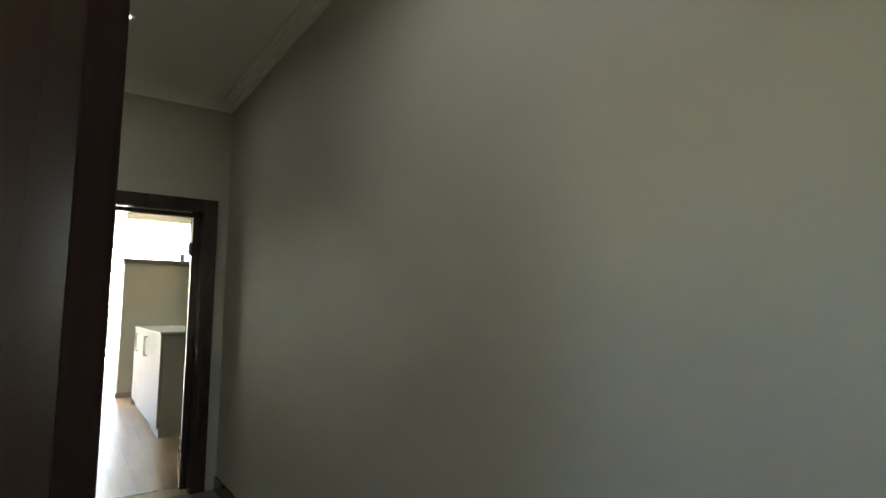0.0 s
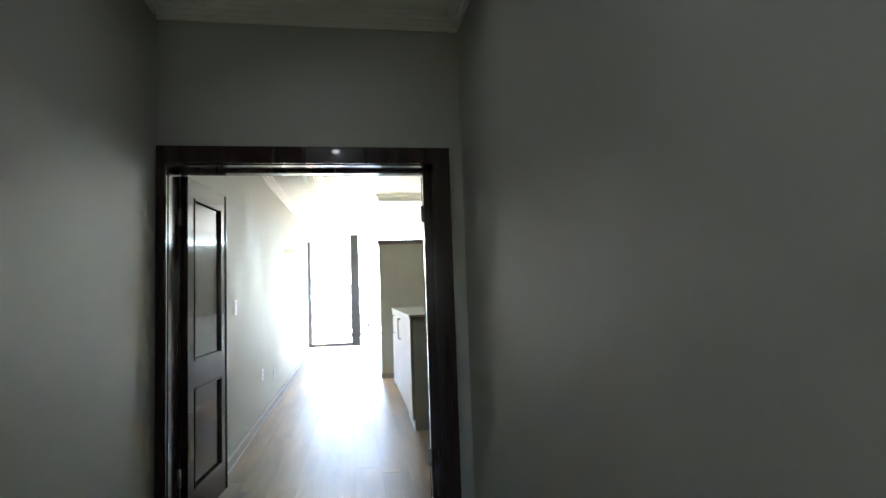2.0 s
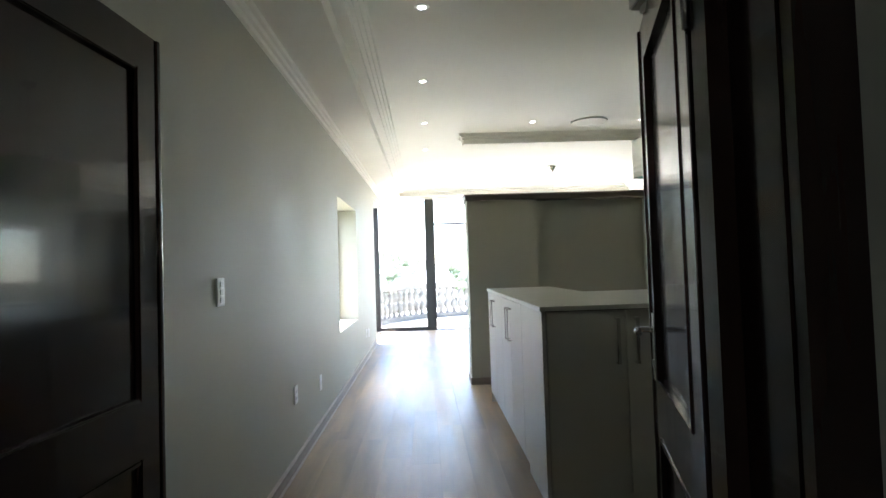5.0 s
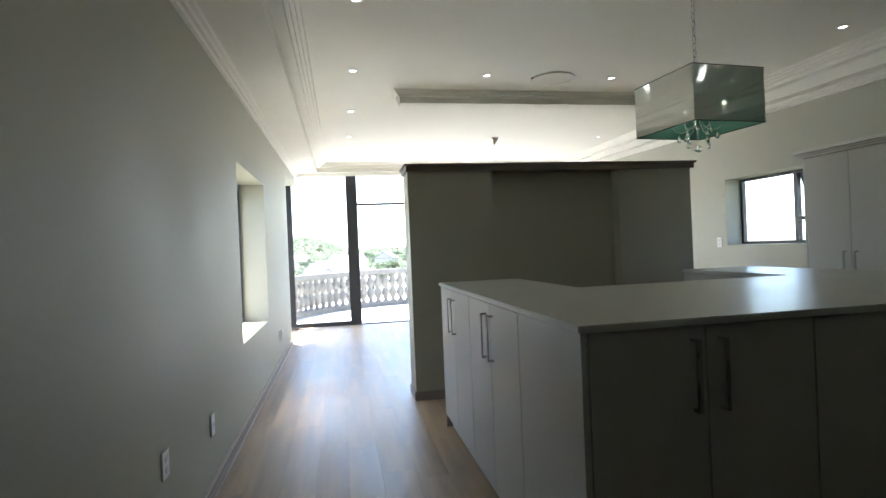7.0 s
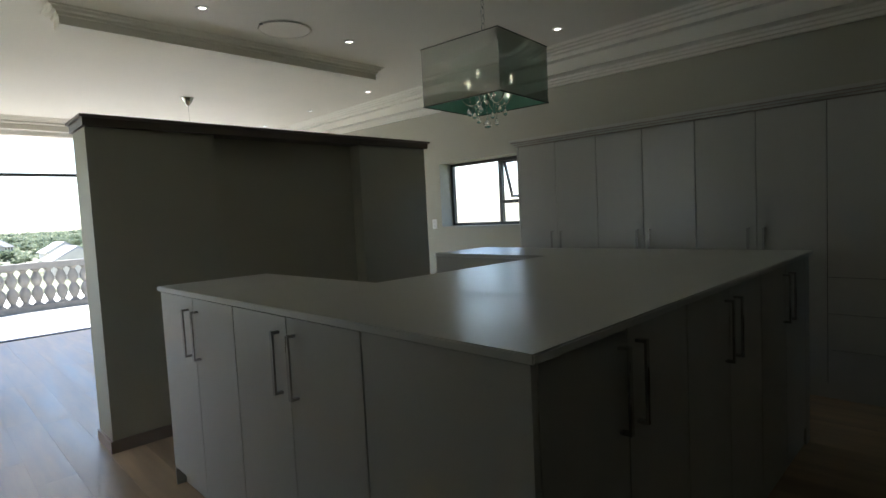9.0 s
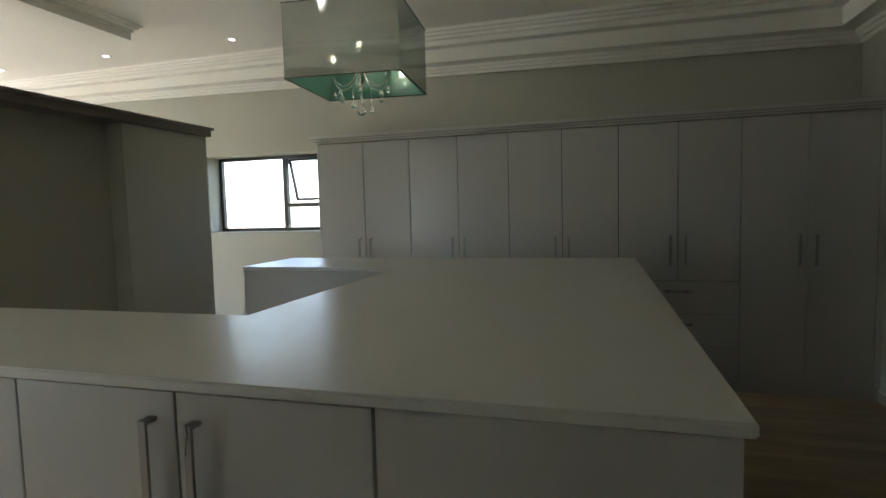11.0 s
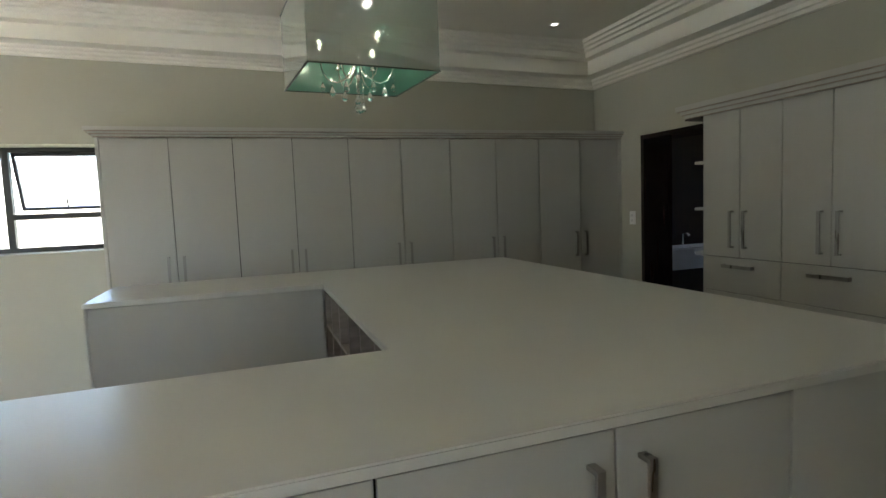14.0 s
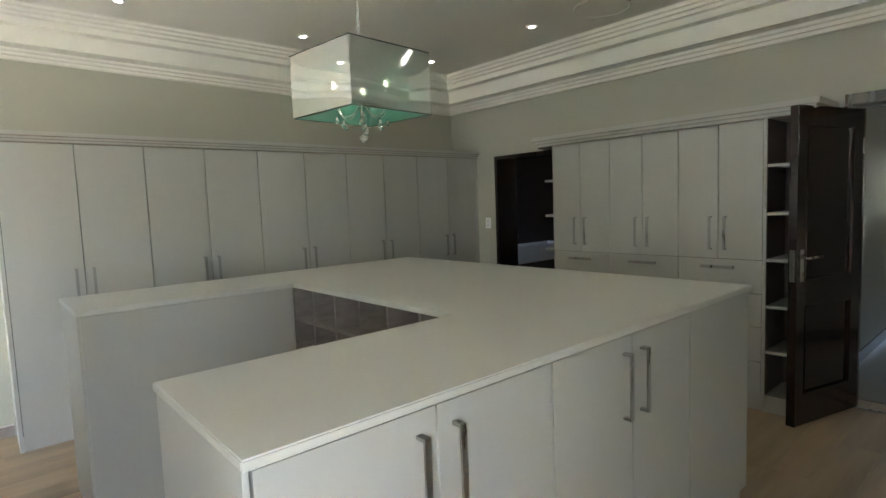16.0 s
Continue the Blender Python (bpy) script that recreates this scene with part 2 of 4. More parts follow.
structure("wall_east", boxes(
    (XE, XE + 0.28, YD, 8.66, 0, TOP), (XE, XE + 0.28, 10.12, YG + 0.1, 0, TOP),
    (XE, XE + 0.28, 8.66, 10.12, 0, 1.215), (XE, XE + 0.28, 8.66, 10.12, 1.99, TOP)), PAINT, "sage grey painted plaster wall behind the wardrobes", "wall")
structure("wall_south", boxes(
    (1.318, 3.62, YC, YD, 0, TOP), (4.44, XE + 0.28, YC, YD, 0, TOP), (3.62, 4.44, YC, YD, 1.985, TOP),
    (XW, 1.318, YC, YD, 2.10, TOP), (-0.222, XW, 4.3, 4.376, 2.10, TOP)), PAINT, "sage grey painted wall with two doorways", "wall")
structure("wall_north", boxes((-0.46, XE + 0.28, YG - 0.05, YG + 0.22, 2.695, TOP + 0.1)), WHITE, "white lintel wall over the glazed doors", "wall")
# unseen slab, added to block the sun at the balcony doors
structure("eave", box(-0.46, XE + 0.6, YG + 0.22, YG + 0.72, 2.78, 2.95), WHITE, "unseen roof overhang added to keep sun off the floor inside", "eave")
structure("ceiling", box(-0.46, XE + 0.28, YC, YG + 0.22, CEIL, CEIL + 0.2), WHITE, "flat white ceiling inside the stepped tray edge", "ceiling")


def tray(profile, sides):
    """The stepped edge of a tray ceiling: rectangular loops, one for each point of the profile."""
    x0, x1, y0, y1 = sides
    bm = bmesh.new()
    loops = []
    for d, z in profile:
        w = 1.1 * d + (0.2 if d > 0.1 else 0)
        zs, zn = CEIL - (CEIL - z) * 1.04, CEIL - (CEIL - z) * 0.55
        loops.append([bm.verts.new(p) for p in ((x0 + w, y0 + 1.1 * d, zs), (x1 - 1.1 * d, y0 + 1.1 * d, zs), (x1 - 1.1 * d, y1 - 1.2 * d, zn), (x0 + w, y1 - 1.2 * d, zn))])
    for a, b in zip(loops, loops[1:]):
        for k in range(4):
            bm.faces.new((a[k], a[(k + 1) % 4], b[(k + 1) % 4], b[k]))
    return bm


TRAY = [(0, 2.53), (0.02, 2.534), (0.026, 2.556), (0.044, 2.56), (0.05, 2.582), (0.068, 2.588), (0.074, 2.608), (0.085, 2.61), (0.19, 2.61), (0.19, 2.735), (0.26, 2.74), (0.262, 2.786),
        (0.284, 2.793), (0.29, 2.814), (0.31, 2.82), (0.316, 2.84), (0.336, 2.846), (0.342, 2.864), (0.36, CEIL + 0.01)]
structure("trim", tray(TRAY, (XW, XE, YD, YG - 0.05)), WHITE, "white stepped plaster cornice round the tray ceiling", "cornice")

bm = bmesh.new()
loops = []
for d, z in ((0, 2.755), (0, 2.811), (0.014, 2.816), (0.016, 2.834), (0.036, 2.842), (0.046, 2.858), (0.062, 2.862), (0.064, CEIL)):
    loops.append([bm.verts.new(p) for p in ((1.23 - d, 9.70 - d, z), (3.87 + d, 9.70 - d, z), (3.87 + d, 9.86 + d, z), (1.23 - d, 9.86 + d, z))])
bm.faces.new(loops[0][::-1])
for lo, hi in zip(loops, loops[1:]):
    for k in range(4):
        bm.faces.new((lo[k], lo[(k + 1) % 4], hi[(k + 1) % 4], hi[k]))
structure("ceiling_beam", bm, WHITE, "white moulded plaster downstand beam on the ceiling", "beam")

# passage
structure("wall_passage_east", boxes((CR, CR + 0.2, -3.4, YC, 0, TOP + 0.1)), PAINT_DARK, "plain grey painted passage wall", "wall")
structure("wall_passage_west", boxes((CL - 0.2, CL, 0.12, YC, 0, TOP + 0.1)), PAINT_DARK, "plain grey painted passage wall", "wall")
structure("wall_passage_north", boxes((1.375, CR, YC - 0.006, YC, 0, TOP), (CL, 1.375, YC - 0.006, YC, 2.12, TOP)), PAINT_DARK, "grey painted wall over the double doorway", "wall")
structure("ceiling_passage", box(-2.2, CR + 0.2, -3.4, YC, PCEIL, PCEIL + 0.1), WHITE, "white passage ceiling", "ceiling")
bm = bmesh.new()
for d, z0 in ((0.075, PCEIL - 0.022), (0.055, PCEIL - 0.046), (0.035, PCEIL - 0.07), (0.018, PCEIL - 0.094)):
    bx(bm, CL, CR, YC - 0.006 - d, YC - 0.006, z0, z0 + 0.025)
    bx(bm, CL, CL + d, 0.12, YC - 0.07, z0, z0 + 0.025)
    bx(bm, CR - d, CR, -1.5, YC - 0.07, z0, z0 + 0.025)
structure("trim_passage", bm, WHITE, "white stepped cornice of the passage", "cornice")
# unseen walls; both openings are added to let daylight into the passage
structure("wall_lobby_unseen", boxes((-2.2, -2.0, -3.4, -2.4, 0, TOP), (-2.2, -2.0, -1.2, 0.12, 0, TOP), (-2.2, -2.0, -2.4, -1.2, 0, 1.55), (-2.2, -2.0, -2.4, -1.2, 2.0, TOP), (-2.2, 0.7, -3.6, -3.4, 0, TOP), (1.15, CR + 0.2, -3.6, -3.4, 0, TOP), (0.7, 1.15, -3.6, -3.4, 0, 1.0), (0.7, 1.15, -3.6, -3.4, 1.95, TOP), (-2.2, CL - 0.2, 0.12, 0.3, 0, TOP)), LOBBY_BOUNCE, "unseen lobby walls, sand-coloured for warm bounce, with openings added for daylight", "wall")

# skirtings
def skirting(name, runs, mat, h=0.075):
    bm = bmesh.new()
    for x0, x1, y0, y1 in runs:
        bx(bm, x0, x1, y0, y1, 0, h - 0.02)
        w = 0.005
        bx(bm, x0 + (w if x1 - x0 < 0.03 and x0 > 2 else 0), x1 - (w if x1 - x0 < 0.03 and x0 < 2 else 0), y0, y1, h - 0.02, h)
    structure(name, bm, mat, "low grey-brown wooden skirting along the wall", "skirting")


skirting("baseboard", [(XW, XW + 0.016, 5.0, 12.66), (XE - 0.016, XE, 8.62, YG - 0.1), (4.46, 4.70, YD, YD + 0.016)], SKIRT)
bm = boxes((XW, XW + 0.0185, 5.0, 12.66, 0.0755, 0.084), (XE - 0.0185, XE, 8.62, YG - 0.1, 0.0755, 0.084), (4.46, 4.70, YD, YD + 0.0185, 0.0755, 0.084), (XW + 0.0165, XW + 0.027, 5.0, 12.66, 0.0005, 0.012))
structure("baseboard_edge", bm, SKIRT_EDGE, "pale top edge and floor bead of the skirting", "skirting")
skirting("baseboard_passage", [(CR - 0.018, CR, -1.5, YC - 0.03), (CL, CL + 0.018, 0.3, YC - 0.03)], MAHOGANY, 0.1)


# ---- doors ----
def door_leaf(parent, w, h, side, handle, edge=MAHOGANY):
    """A two-panel leaf hinged at the origin, running along local +y; its thickness lies on the local x side given."""
    t = 0.042 * side
    a, b = min(0, t), max(0, t)
    leaf = part("leaf", boxes((a, b, 0, 0.095, 0.008, h), (a, b, w - 0.095, w, 0.008, h), (a, b, 0.095, w - 0.095, 0.008, 0.2), (a, b, 0.095, w - 0.095, h - 0.11, h), (a, b, 0.095, w - 0.095, 0.775, 0.93)), MAHOGANY, parent, "dark glossy stained timber leaf")
    for z0, z1 in ((0.2, 0.775), (0.93, h - 0.11)):
        bm = boxes((a + 0.013, b - 0.013, 0.095, w - 0.095, z0, z1))
        part("panel", bm, MAHOGANY, leaf)
        mould = bmesh.new()
        for xa, xb in ((a - 0.004, a + 0.013), (b - 0.013, b + 0.004)):
            bx(mould, xa, xb, 0.095, 0.11, z0, z1)
            bx(mould, xa, xb, w - 0.11, w - 0.095, z0, z1)
            bx(mould, xa, xb, 0.11, w - 0.11, z0, z0 + 0.015)
            bx(mould, xa, xb, 0.11, w - 0.11, z1 - 0.015, z1)
        bmesh.ops.bevel(mould, geom=mould.edges[:], offset=0.0035, segments=2, affect="EDGES")
        part("moulding", mould, MAHOGANY, leaf)
    for z in (0.25, 1.72):
        part("hinge", lathe([(0.008, 0), (0.008, 0.1)], 10, (a if side > 0 else b, -0.006, z)), STEEL, leaf, "steel hinge")
    part("astragal", box(a - 0.006, b + 0.006, w - 0.012, w + 0.004, 0.008, h, 0.003), edge, leaf)
    if handle:
        part("lock_plate", box(a - 0.004, a, w - 0.07, w - 0.03, 0.93, 1.13, 0.0015), CHROME, leaf, "brushed steel lock plate")
        part("lock_face", box(a + 0.004, b - 0.004, w + 0.004, w + 0.007, 0.93, 1.13), CHROME, leaf, "brushed steel lock face")
        for x0, sx in ((a - 0.004, -1), (b + 0.001, 1)):
            part("handle", tube(bmesh.new(), [(x0, w - 0.05, 1.08), (x0 + sx * 0.045, w - 0.05, 1.08), (x0 + sx * 0.05, w - 0.065, 1.08), (x0 + sx * 0.05, w - 0.17, 1.085)], 0.009), CHROME, leaf, "chrome lever handle")
            part("keyhole", box(x0 - 0.003, x0 + 0.003, w - 0.062, w - 0.038, 0.965, 0.99, 0.001), STEEL, leaf)
    return leaf


d1 = thing("door_1", pose(0, 0, 0), "open double doorway framed in dark mahogany", "door", "", "structure")
part("door_frame", boxes((-0.222, -0.172, YC - 0.004, 4.285, 0, 2.03), (1.278, 1.318, YC - 0.004, YD + 0.006, 0, 2.03), (-0.222, 1.318, YC - 0.004, 4.285, 2.03, 2.085), (1.238, 1.278, 4.222, 4.272, 0, 2.012), (XW + 0.003, 1.318, 4.285, YD + 0.006, 2.035, 2.10), (-0.172, 1.278, 4.222, 4.272, 2.012, 2.03)), MAHOGANY, d1)
part("architrave", boxes((-0.228, -0.176, YC - 0.034, YC - 0.008, 0, 2.13), (1.282, 1.38, YC - 0.034, YC - 0.008, 0, 2.13), (-0.176, 1.282, YC - 0.034, YC - 0.008, 2.035, 2.13)), MAHOGANY, d1)
part("threshold", box(-0.17, 1.277, 4.275, 4.30, -0.001, 0.006), STEEL, d1, "pale metal threshold strip")
leaf_l = thing("door_leaf", pose(-0.170, 4.288, 0, 0, 0, -4.7), "open panelled dark mahogany door leaf against the wall", "door", "double door leaves")
door_leaf(leaf_l, 0.675, 2.006, 1, False)
leaf_r = thing("door_leaf", pose(1.236, 4.29, 0, 0, 0, -16), "open panelled dark mahogany door leaf with chrome lever", "door", "double door leaves")
door_leaf(leaf_r, 0.685, 2.006, 1, True)
d2 = thing("door_2", pose(0, 0, 0), "dark mahogany jamb post of the entry", "door", "", "structure")
part("door_frame", boxes((CL - 0.05, CL + 0.03, 0.06, 0.118, 0, 2.06)), MAHOGANY, d2)
leaf_e = thing("door_leaf", pose(CL + 0.035, 0.108, 0, 0, 0, -90), "closed panelled dark mahogany door leaf of the entry", "door")
door_leaf(leaf_e, 0.66, 2.02, 1, False, RAWEDGE)
d3 = thing("door_3", pose(0, 0, 0), "open doorway to a dark side room", "door", "", "structure")
part("door_frame", boxes((4.40, 4.437, YC - 0.01, YD + 0.012, 0, 1.982), (3.623, 3.66, YC - 0.01, YD + 0.012, 0, 1.982), (3.66, 4.40, YC - 0.01, YD + 0.012, 1.945, 1.982)), MAHOGANY, d3)

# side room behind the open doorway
# the room's gloom is put into the wall colour
structure("wall_side_room", boxes((3.0, 3.1, 1.6, YC, 0, TOP), (5.6, 5.7, 1.6, YC, 0, TOP), (3.0, 3.6, 1.5, 1.6, 0, TOP), (4.15, 5.7, 1.5, 1.6, 0, TOP), (3.6, 4.15, 1.5, 1.6, 0, 1.4), (3.6, 4.15, 1.5, 1.6, 2.0, TOP)), DARKBOARD_AND_SHADE, "side room walls coloured near black so the room reads unlit", "wall")
structure("floor_side_room", box(3.1, 5.6, 1.6, YC - 0.02, -0.2, -0.002), TILE, "grey tiled floor of the side room", "floor")
structure("ceiling_side_room", box(3.0, 5.7, 1.5, YC, 2.5, 2.6), WHITE, "white ceiling of the side room", "ceiling")

# ---- windows ----
def window_frame(parent, axis, at, u0, u1, z0, z1, w=0.045, d=0.06, name="window_frame"):
    """A rectangular frame in the plane axis = at; u runs along the other ground axis."""
    rows = [(u0, u0 + w, z0, z1), (u1 - w, u1, z0, z1), (u0 + w, u1 - w, z0, z0 + w), (u0 + w, u1 - w, z1 - w, z1)]
    return part(name, boxes(*[(at - d / 2, at + d / 2, a, b, c, e) if axis == "x" else (a, b, at - d / 2, at + d / 2, c, e) for a, b, c, e in rows]), ALU, parent)


def pane(parent, axis, at, u0, u1, z0, z1):
    ob = part("pane", box(at - 0.003, at + 0.003, u0, u1, z0, z1) if axis == "x" else box(u0, u1, at - 0.003, at + 0.003, z0, z1), GLASS, parent)
    ob.visible_shadow = False
    return ob


w1 = thing("window_1", pose(0, 0, 0), "deep-set charcoal aluminium window in the sage wall", "window", "", "structure")
window_frame(w1, "x", XW - 0.268, 8.802, 10.278, 0.652, 2.048)
pane(w1, "x", XW - 0.268, 8.847, 10.233, 0.697, 2.003)

XF = XE + 0.225
w2 = thing("window_2", pose(0, 0, 0), "charcoal aluminium window with an open top-hung sash", "window", "", "structure")
window_frame(w2, "x", XF, 8.662, 10.118, 1.217, 1.988, 0.034, 0.05)
part("mullion", box(XF - 0.025, XF + 0.025, 9.307, 9.352, 1.251, 1.954), ALU, w2)
part("transom", box(XF - 0.025, XF + 0.025, 8.696, 9.307, 1.458, 1.50), ALU, w2)
pane(w2, "x", XF, 9.352, 10.084, 1.251, 1.954)
pane(w2, "x", XF, 8.696, 9.307, 1.251, 1.458)
sash = part("sash", boxes((-0.016, 0.016, 8.702, 8.724, -0.44, 0), (-0.016, 0.016, 9.278, 9.30, -0.44, 0), (-0.016, 0.016, 8.724, 9.278, -0.022, 0), (-0.016, 0.016, 8.724, 9.278, -0.44, -0.418)), ALU, w2, "open top-hung sash")
sash.matrix_basis = pose(XF + 0.018, 0, 1.952, 0, -17, 0)
sp = part("sash_pane", box(-0.003, 0.003, 8.724, 9.278, -0.418, -0.022), GLASS, sash)
sp.visible_shadow = False
part("sash_handle", boxes((-0.03, -0.0165, 8.99, 9.0, -0.425, -0.345)), ALU, sash)
part("stay_arm", tube(bmesh.new(), [(XF, 9.285, 1.92), (XF + 0.05, 9.28, 1.86)], 0.006, 6), ALU, w2)

w3 = thing("window_3", pose(0, 0, 0), "full-height charcoal aluminium glazed sliding doors, one open", "sliding door", "", "structure")
window_frame(w3, "y", YG, -0.36, 0.86, 0.0, 2.768, 0.075, 0.06, "door_frame")
pane(w3, "y", YG, -0.215, 0.735, 0.075, 2.69)
part("meeting_stile", box(0.735, 0.93, YG - 0.045, YG - 0.0305, 0.0, 2.693), ALU, w3)
part("meeting_stile", box(0.862, 0.93, YG - 0.03, YG + 0.03, 0.0, 2.693), ALU, w3)
part("door_stile", box(-0.284, -0.215, YG - 0.028, YG + 0.028, 0.076, 2.69), ALU, w3)
part("transom", box(0.93, 4.75, YG - 0.03, YG + 0.03, 2.15, 2.19), ALU, w3)
part("mullion", box(2.78, 2.88, YG - 0.03, YG + 0.03, 0, 2.653), ALU, w3)
part("mullion", box(4.75, 4.85, YG - 0.03, YG + 0.03, 0, 2.693), ALU, w3)
pane(w3, "y", YG, 0.93, 2.78, 2.19, 2.69)
pane(w3, "y", YG, 2.88, 4.75, 2.19, 2.69)
part("threshold", box(0.93, 4.85, YG - 0.05, YG + 0.08, -0.004, 0.012), ALU, w3)
w4 = thing("window_4", pose(0, 0, 0), "tall charcoal aluminium side light beside the balcony doors", "window", "", "structure")
window_frame(w4, "x", XW - 0.27, 12.662, 14.28, 0.0, 2.528, 0.05)
part("mullion", box(XW - 0.295, XW - 0.245, 13.25, 13.30, 0.05, 2.478), ALU, w4)
pane(w4, "x", XW - 0.27, 12.712, 14.23, 0.05, 2.478)
structure("wall_corner", box(4.85, XE, YG - 0.04, YG + 0.2, 0, 2.695), PAINT, "plain painted wall end beside the glazing", "wall")


# ---- cabinets ----
def bar_handle(parent, x, z0, z1):
    """An upright square-section bow handle on a front at local y = 0."""
    bm = boxes((x - 0.0088, x + 0.0088, -0.034, -0.027, z0, z1), (x - 0.0088, x + 0.0088, -0.027, -0.002, z0, z0 + 0.009), (x - 0.0088, x + 0.0088, -0.027, -0.002, z1 - 0.009, z1))
    return part("handle", bm, STEEL, parent, "brushed steel bow handle")


def flat_handle(parent, x0, x1, z):
    bm = boxes((x0, x1, -0.034, -0.027, z - 0.011, z + 0.011), (x0, x0 + 0.009, -0.027, -0.002, z - 0.011, z + 0.011), (x1 - 0.009, x1, -0.027, -0.002, z - 0.011, z + 0.011))
    return part("handle", bm, STEEL, parent, "brushed steel bow handle")


def front(parent, name, x0, x1, z0, z1, g=0.0025):
    return part(name, box(x0 + g, x1 - g, 0.0, 0.018, z0 + g, z1 - g, 0.0015), CABINET, parent)


def double_unit(name, m, w, depth, z0, z1, hz0, hz1, label, category, group, off=0.05, toe=0.012, drawers=()):
    """A cupboard with a pair of flat doors; its front lies on local y = 0 and faces local -y."""
    u = thing(name, m, label, category, group)
    part("body", box(0, w, 0.021, depth, z0, z1), CARCASS, u)
    part("plinth", box(0, w, toe, depth, 0, z0 - 0.001), CABINET, u)
    for a, b, hx in ((0, w / 2, w / 2 - off), (w / 2, w, w / 2 + off)):
        d = front(u, "door", a + (0.0005 if a == 0 else 0), b - (0.0005 if a else 0), max((z0, *drawers)), z1)
        bar_handle(d, hx, hz0, hz1)
    for a, b in zip((z0, *drawers), drawers):
        dr = front(u, "drawer", 0, w, a, b)
        flat_handle(dr, w / 2 - 0.1, w / 2 + 0.1, b - 0.075)
    return u


# tall wardrobes
WF = 4.71
UW = (8.59 - 4.432) / 5
first = double_unit("wardrobe", pose(WF, 8.59, 0, 0, 0, -90), UW, XE - WF - 0.003, 0.10, 1.985, 0.94, 1.16, "tall greige flat-door wardrobe with steel bow handles", "wardrobe", "wardrobe wall")
for k in (1, 2, 4):
    copy_thing(first, pose(WF, 8.59 - k * UW, 0, 0, 0, -90))
double_unit("wardrobe", pose(WF, 8.59 - 3 * UW, 0, 0, 0, -90), UW, XE - WF - 0.003, 0.10, 1.985, 0.94, 1.16, "tall greige wardrobe with three drawers under two doors", "wardrobe", "wardrobe wall", drawers=(0.33, 0.575, 0.82))
side = thing("wardrobe_gable", pose(0, 0, 0), "greige end panel closing the wardrobe row", "panel")
part("board", box(WF, XE - 0.003, 8.591, 8.612, 0, 1.985), CABINET, side)

fill = thing("wardrobe_filler", pose(0, 0, 0), "narrow greige filler strip between wardrobe and wall", "panel")
part("board", box(WF + 0.002, XE - 0.003, YD + 0.003, 4.43, 0, 1.985), CABINET, fill)


def crown(name, rects, label):
    bm = bmesh.new()
    for x0, x1, y0, y1, z0, z1 in rects:
        bx(bm, x0, x1, y0, y1, z0, z1)
    structure(name, bm, CABINET, label, "cornice")
    # thin strips whose brown colour stands for the shadow under each step
    bm = bmesh.new()
    for x0, x1, y0, y1, z0, z1 in rects:
        bx(bm, x0 + 0.006, x1 - (0.006 if "cup" in name else 0), y0, y1 - 0.006, z0 - 0.0055, z0)
    structure(name + "_joint", bm, CROWN_SHADOW, "brown strips coloured as shadow lines in the crown moulding", "cornice")


crown("trim_wardrobe", [(WF - d, XE - 0.002, YD + 0.01, 8.612 + d, z0, z1) for d, z0, z1 in ((0.012, 1.992, 2.004), (0.03, 2.0095, 2.022), (0.05, 2.0275, 2.052))], "stepped greige crown moulding on the wardrobes")

# linen cupboards with drawers
C2 = 4.78
def linen(m, w):
    u = thing("linen_cupboard", m, "greige linen cupboard with two doors over four drawers", "cupboard", "linen cupboards")
    part("body", box(0, w, 0.021, C2 - YD - 0.003, 0.11, 1.968), CARCASS, u)
    part("plinth", box(0, w, 0.015, C2 - YD - 0.003, 0, 0.109), CABINET, u)
    for a, b, hx in ((0, w / 2, w / 2 - 0.05), (w / 2, w, w / 2 + 0.05)):
        d = front(u, "door", a, b, 1.035, 1.968)
        bar_handle(d, hx, 1.10, 1.335)
    for a, b in ((0.11, 0.34), (0.34, 0.577), (0.577, 0.806), (0.806, 1.035)):
        dr = front(u, "drawer", 0, w, a, b)
        flat_handle(dr, w / 2 - 0.11, w / 2 + 0.11, b - 0.055)
    return u


LW = (3.37 - 1.668) / 3
lin = linen(pose(3.37, C2, 0, 0, 0, 180), LW)
for k in (1, 2):
    copy_thing(lin, pose(3.37 - k * LW, C2, 0, 0, 0, 180))
SHELVES = (0.118, 0.424, 0.734, 1.047, 1.356, 1.673)
us = thing("open_shelf", pose(1.666, C2, 0, 0, 0, 180), "narrow open greige shelf unit with empty shelves", "shelf")
part("side_panel", box(0, 0.018, 0, C2 - YD - 0.003, 0, 1.968), CABINET, us)
part("side_panel", box(0.235, 0.253, 0, C2 - YD - 0.003, 0, 1.968), CABINET, us)
part("back_panel", box(0.018, 0.235, C2 - YD - 0.02, C2 - YD - 0.004, 0.1, 1.968), SHELFBOARD, us, "dark brown back board")
part("lining", box(0.0182, 0.0215, 0.006, C2 - YD - 0.0205, 0.119, 1.967), SHELFBOARD, us, "dark brown inner side")
part("lining", box(0.2315, 0.2348, 0.006, C2 - YD - 0.0205, 0.119, 1.967), SHELFBOARD, us, "dark brown inner side")
part("plinth", box(0.018, 0.235, 0.012, 0.03, 0, 0.1), CABINET, us)
for z in SHELVES:
    part("shelf", box(0.0217, 0.2313, 0.004, C2 - YD - 0.021, z - 0.018, z), CABINET, us)
ue = thing("end_shelf", pose(3.372, C2, 0, 0, 0, 180), "open quarter shelves on the end of the cupboard", "shelf")
